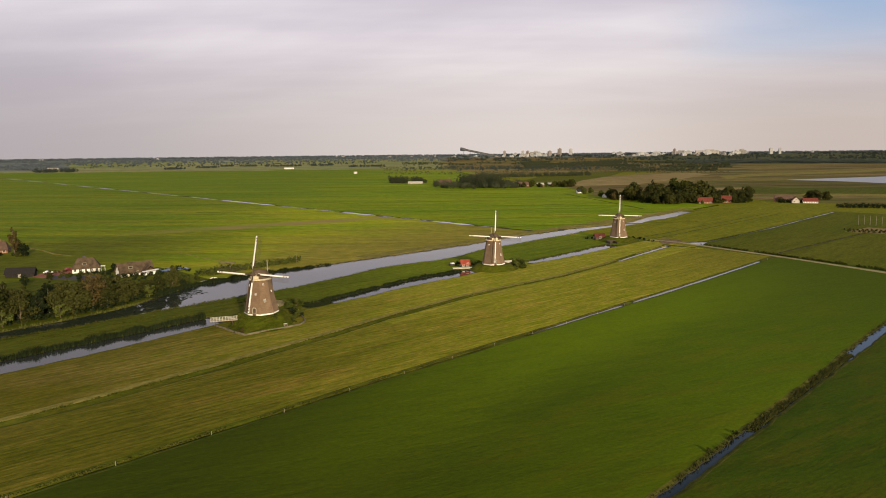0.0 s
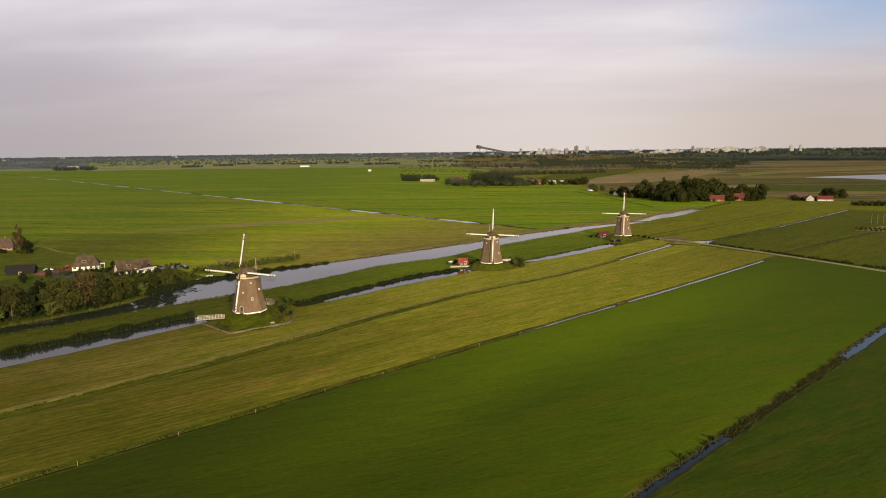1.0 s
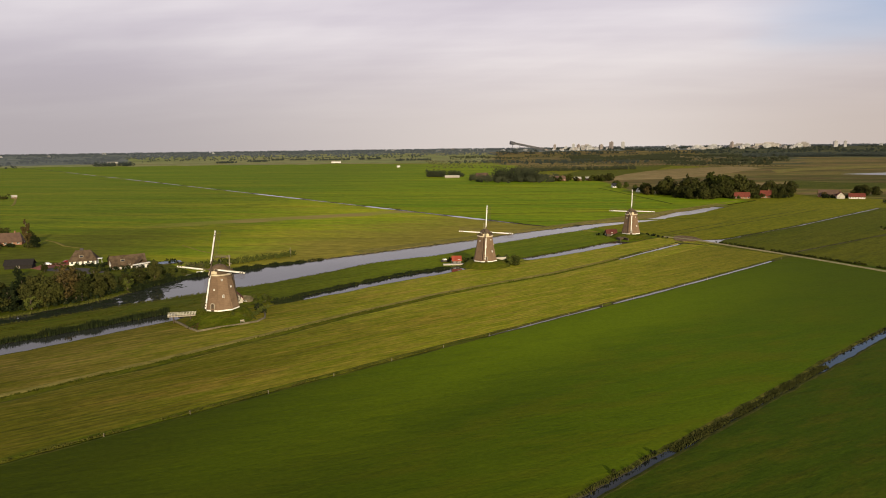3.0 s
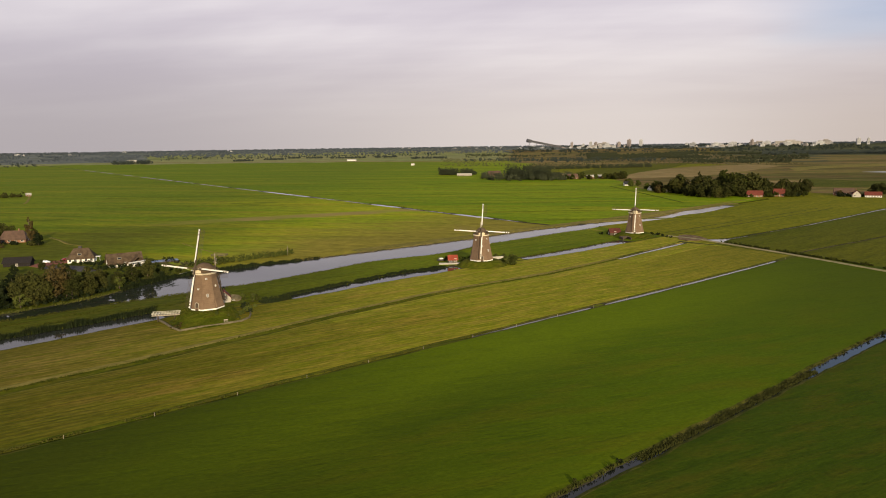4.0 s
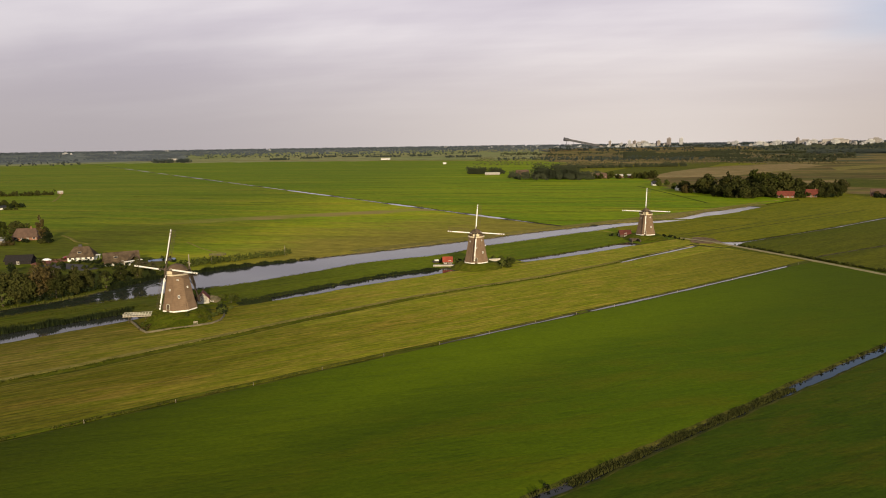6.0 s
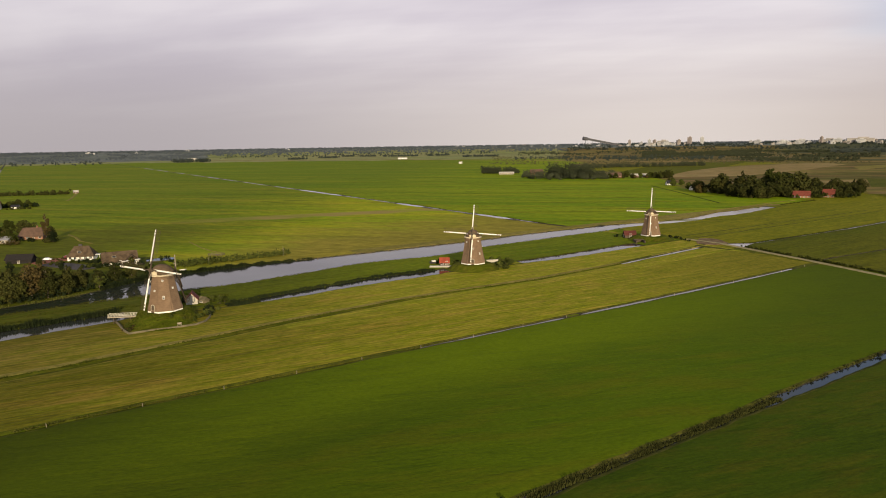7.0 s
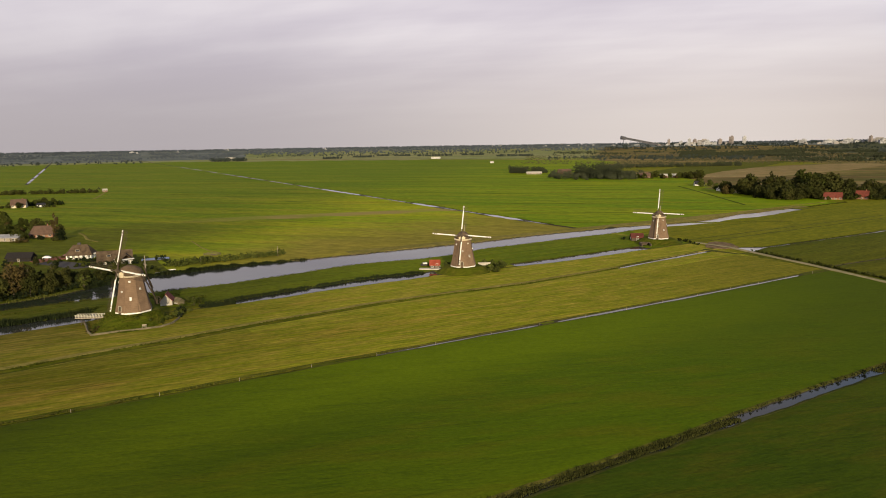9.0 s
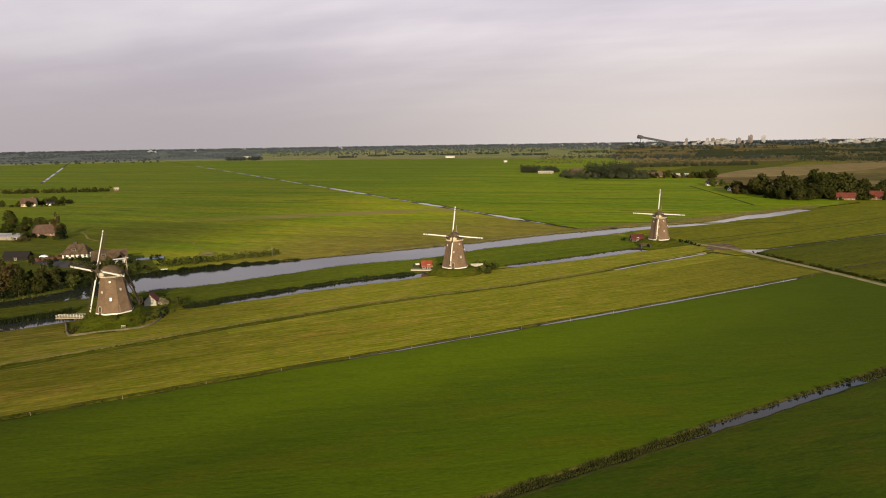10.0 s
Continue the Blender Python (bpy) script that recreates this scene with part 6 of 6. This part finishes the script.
for zz, f in ((0.1, 0.7), (0.9, 1.0)):
    keel.append([bm.verts.new((x * (0.92 if zz < 0.5 else 1), y * f, zz)) for x, y in hull] + [bm.verts.new((x * (0.92 if zz < 0.5 else 1), -y * f, zz)) for x, y in hull[-2::-1]])
for i in range(len(keel[0])):
    j = (i + 1) % len(keel[0])
    bm.faces.new((keel[0][i], keel[0][j], keel[1][j], keel[1][i]))
bm.faces.new(keel[0][::-1])
bm.faces.new(keel[1])
part("hull", bm, M["asphalt"], boat)
bm = bmesh.new()
box(bm, (1.8, 1.4, 0.6), (-0.6, 0, 1.15), (0, 0, 0), 0.08)
part("cabin", bm, M["white"], boat, "white cabin")
wall_ob = thing("garden_wall", (38.2, 341.0, 1.2), "low pale concrete wall beside the mill", "wall", "", 20)
bm = bmesh.new()
box(bm, (5.5, 0.4, 1.2), (0, 0, 0.4), (0, 0, 0), 0.04)
part("wall", bm, M["concrete"], wall_ob)
bm = bmesh.new()
box(bm, (5.7, 0.55, 0.12), (0, 0, 1.06), (0, 0, 0), 0.02)
part("coping", bm, M["concrete"], wall_ob)
sluice = thing("sluice", (111.0, 418.6, 0.1), "dark wooden sluice opening below the mill", "sluice", "", 10)
for s in (-1, 1):
    bm = bmesh.new()
    box(bm, (0.6, 6.5, 2.4), (s * 2.3, 0, -0.1), (0, 0, 0), 0.04)
    part("side_wall", bm, M["timber"], sluice)
bm = bmesh.new()
box(bm, (5.2, 1.8, 0.3), (0, 1.8, 1.25), (0, 0, 0), 0.03)
box(bm, (4.0, 0.3, 2.0), (0, 2.2, 0.2))
part("gate", bm, M["timber"], sluice, "dark wooden gate")


def make_pen(at, turn, long, wide):
    pen = thing("cattle_pen", at, "small weathered wooden cattle pen beside the path", "pen", "", turn)
    for sy in (-1, 1):
        for i in range(6):
            bm = bmesh.new()
            bar(bm, (-long / 2 + i * long / 5, sy * wide / 2, -0.2), (-long / 2 + i * long / 5, sy * wide / 2, 1.3), 0.14, sides=7, taper=0.9)
            part("post", bm, M["kerb"], pen)
        for z in (0.45, 0.8, 1.15):
            bm = bmesh.new()
            box(bm, (long + 0.2, 0.05, 0.13), (0, sy * (wide / 2 + 0.09), z), (0, rnd.uniform(-0.6, 0.6), 0))
            part("rail", bm, M["kerb"], pen)
    for sx in (-1, 1):
        for z in (0.45, 0.8, 1.15):
            bm = bmesh.new()
            box(bm, (0.05, wide, 0.13), (sx * (long / 2 + 0.09), 0, z))
            part("rail", bm, M["kerb"], pen)
    bm = bmesh.new()
    box(bm, (2.4, 0.9, 0.6), (0.6, 0, 0.3), (0, 0, 0), 0.06)
    part("trough", bm, M["timber"], pen, "dark wooden trough")


make_pen((-106.8, 353.2, 0), 0, 7.5, 3.4)
rowboat = thing("rowing_boat", (-100.3, 310.5, 0.12), "small white rowing boat on the canal bank", "boat", "", 40)
bm = bmesh.new()
shells = []
for zz, f in ((0.0, 0.62), (0.25, 0.9), (0.55, 1.0)):
    shells.append([bm.verts.new((1.9 * f * math.cos(a) * (1.0 if math.cos(a) > 0 else 0.8), 0.75 * f * math.sin(a), zz)) for a in (2 * math.pi * k / 14 for k in range(14))])
for low_ring, high_ring in zip(shells, shells[1:]):
    for k in range(14):
        bm.faces.new((low_ring[k], low_ring[(k + 1) % 14], high_ring[(k + 1) % 14], high_ring[k]))
bm.faces.new(shells[0][::-1])
part("hull", bm, M["white"], rowboat)
for x in (-0.6, 0.5):
    bm = bmesh.new()
    box(bm, (0.26, 1.3, 0.05), (x, 0, 0.42))
    part("seat", bm, M["grey_wood"], rowboat)
bench = thing("garden_bench", (-46.8, 221.2, mound(-46.8, 221.2)), "small weathered wooden bench on the mill mound", "bench", "", 30)
for z, y, tall in ((0.45, 0.0, 0.06), (0.8, 0.26, 0.4)):
    bm = bmesh.new()
    box(bm, (1.3, 0.5 if tall < 0.1 else 0.06, tall), (0, y, z), (0, 0, 0), 0.01)
    part("seat" if tall < 0.1 else "backrest", bm, M["grey_wood"], bench)
for x in (-0.55, 0.55):
    for y in (-0.2, 0.24):
        bm = bmesh.new()
        box(bm, (0.08, 0.08, 0.6), (x, y, 0.14))
        part("leg", bm, M["grey_wood"], bench)


def make_car(at, turn, label, paint):
    car = thing("car", at, label, "car", "", turn)
    bm = bmesh.new()
    outline = [(-2.1, 0.45), (-2.1, 0.95), (-1.5, 1.05), (-1.0, 1.48), (0.6, 1.48), (1.25, 1.0), (2.1, 0.88), (2.15, 0.45)]
    sides = [[bm.verts.new((x, s * (0.85 if z < 1.2 else 0.68), z)) for x, z in outline] for s in (-1, 1)]
    bm.faces.new(sides[0])
    bm.faces.new(sides[1][::-1])
    for i in range(len(outline)):
        j = (i + 1) % len(outline)
        bm.faces.new((sides[0][i], sides[0][j], sides[1][j], sides[1][i]))
    part("body", bm, paint, car)
    bm = bmesh.new()
    box(bm, (1.5, 1.46, 0.34), (-0.15, 0, 1.25))
    part("windows", bm, M["glass"], car)
    for x in (-1.35, 1.35):
        for s in (-1, 1):
            bm = bmesh.new()
            bar(bm, (x, s * 0.68, 0.33), (x, s * 0.88, 0.33), 0.66, sides=14)
            part("wheel", bm, M["rubber"], car)


make_car((-187.0, 330.0, 0.06), 20, "white car parked by the black-roofed barn", M["car_white"])
make_car((-181.5, 337.5, 0.06), 70, "red car parked on the red paving", M["car_red"])
sheet("yard", [(-190, 322), (-183, 318), (-176, 334), (-183, 342), (-191, 332)], 0.05, M["red_paving"], "red paved drive beside the cottages", "drive")
sheet("yard", [(-182, 317), (-150, 307), (-146, 313), (-160, 322), (-178, 326)], 0.05, M["asphalt"], "dark paved yard below the cottages", "yard")
track("farm_track", [(-150, 400), (-129, 377.5), (-118, 368), (-106.5, 361)], 1.0, M["ridge"], 0.08, "pale path across the pasture")
track("farm_track", [(-252, 425), (-236, 412), (-222, 398), (-205, 388)], 1.8, M["ridge"], 0.08, "pale lane behind the farmhouse")
track("farm_track", [(-545, 800), (-520, 765), (-485, 715), (-470, 690)], 2.6, M["ridge"], 0.08, "pale lane from the far hedgerow")

# fence posts along the narrow ditch
bm = bmesh.new()
bar(bm, (0, 0, -0.3), (0.03, 0, 0.75), 0.11, sides=7, taper=0.85)
post = tagged(part("fence_post", bm, M["grey_wood"]), "weathered pale fence post beside the ditch", "fence post", "posts along the ditch")
post.matrix_basis = pose(*plot(28, 124.4), 0)
for i in range(1, 20):
    copy_thing(post, pose(*plot(28 + i * 18.0 + rnd.uniform(-0.6, 0.6), DITCHES[1][0](28 + i * 18.0) - 0.5), 0, rnd.uniform(-4, 4), rnd.uniform(-4, 4), rnd.uniform(0, 360)))
pole = None
for x, y, h in ((-71.5, 357, 5.0), (-98, 330, 3.0), (317, 506, 7.0), (319.5, 503, 7.0), (322, 500, 7.0), (324.5, 497, 7.0), (327, 494, 7.0), (329.5, 491, 7.0), (332, 488, 7.0)):
    if pole is None:
        bm = bmesh.new()
        bar(bm, (0, 0, -0.3), (0, 0, 5.0), 0.2, sides=7, taper=0.8)
        pole = tagged(part("pole", bm, M["grey_wood"]), "bare upright grey wooden pole", "pole")
        pole.matrix_basis = pose(x, y, 0)
    else:
        copy_thing(pole, pose(x, y, 0) @ Matrix.Diagonal((1, 1, h / 5.0, 1)))
sheet("nursery_bed", [(281, 463), (300, 450), (330, 468), (312, 486)], 0.10, M["soil"], "pale sandy nursery bed", "yard")


# ---- town on the horizon ----
def make_building(az, dist, wide, deep, high, mat, label, top=0.0):
    a = radians(az + 0.3)
    x, y = 50 + dist * math.sin(a), dist * math.cos(a)
    tower = thing("apartment_building", (x, y, rise(x, y) - 1), label, "building", "town on the horizon", -az + rnd.uniform(-25, 25))
    bm = bmesh.new()
    box(bm, (wide, deep, high), (0, 0, high / 2))
    part("wall", bm, mat, tower)
    for i in range(max(2, int(high / 6))):
        bm = bmesh.new()
        box(bm, (wide * 0.92, 0.5, 1.0), (0, -deep / 2 - 0.1, (i + 0.6) * high / max(2, int(high / 6))))
        part("window_band", bm, M["glass"], tower)
    bm = bmesh.new()
    box(bm, (wide * 0.4, deep * 0.5, 3.0 + top), (wide * 0.1, 0, high + 1.5 + top / 2))
    part("roof_house", bm, mat, tower)


def town():
    for az, wide, high, mat in ((4.5, 16, 38, "city_brown"), (6.0, 20, 40, "city_white"), (6.4, 18, 36, "city_brown"), (9.0, 24, 52, "city_brown"), (9.9, 22, 50, "city_white"), (7.3, 30, 28, "city_white"), (8.2, 24, 34, "city_brown"), (5.4, 20, 24, "city_white"),
                                (13.8, 40, 24, "city_white"), (15.4, 50, 20, "city_white"), (16.6, 40, 24, "city_white"), (18.0, 14, 40, "city_brown"), (19.0, 50, 27, "city_white"), (20.4, 50, 22, "city_white"), (22.5, 50, 22, "city_white"), (24.9, 20, 38, "city_white"), (25.5, 14, 38, "city_white")):
        make_building(az, 4350, wide * 0.9, 16, high * 0.85, M[mat], "pale apartment block on the horizon" if mat == "city_white" else "brown tower block on the horizon", 2)
    for az, wide, high in ((20.4, 130, 24), (22.8, 60, 25), (18.4, 90, 20), (7.0, 60, 26)):
        make_building(az, 4380, wide, 22, high, M["city_beige"], "wide beige building block in the town", 3)
    for az0, az1, n, low, high in ((5.7, 8.8, 13, 9, 18), (14.0, 22.5, 30, 8, 15), (4.0, 6.0, 6, 8, 12)):
        for _ in range(n):
            make_building(rnd.uniform(az0, az1), rnd.uniform(4150, 4400), rnd.uniform(10, 26), 14, rnd.uniform(low, high), M[rnd.choice(["city_white", "city_white", "city_beige", "city_beige"])], "beige apartment block in the town")
    for _ in range(44):
        az = rnd.choice([rnd.uniform(-7, 5), rnd.uniform(11, 26), rnd.uniform(14, 24), rnd.uniform(-45, 33)])
        make_building(az, rnd.uniform(4250, 4650), rnd.uniform(12, 30), 12, rnd.uniform(4, 9) if az < 11 else rnd.uniform(8, 18), M[rnd.choice(["city_white", "city_white", "city_brown"])], "low pale building at the town's edge")


town()

# indoor ski slope: a long raised tube that climbs to a rounded head on stilts
ski = thing("ski_slope_hall", (0, 0, 0), "long raised indoor ski slope with a rounded top end", "ski hall")


def polar(az, dist, z):
    a = radians(az + 0.25)
    return (50 + dist * math.sin(a), dist * math.cos(a), z)


bm = bmesh.new()
bar(bm, polar(1.05, 4350, 74), polar(4.3, 4350, 22), 15, 13)
part("slope_tube", bm, M["steel"], ski, "grey inclined tube")
bm = bmesh.new()
bar(bm, polar(0.92, 4340, 75), polar(1.30, 4350, 70), 23, sides=14, taper=0.8)
part("head", bm, M["steel"], ski, "rounded dark top end")
for az in (1.12, 1.7, 2.3, 3.0):
    bm = bmesh.new()
    top = 74 - (az - 1.05) * 17.0
    bar(bm, polar(az, 4350, 20), polar(az, 4350, top), 2.4, sides=8)
    part("stilt", bm, M["steel"], ski)
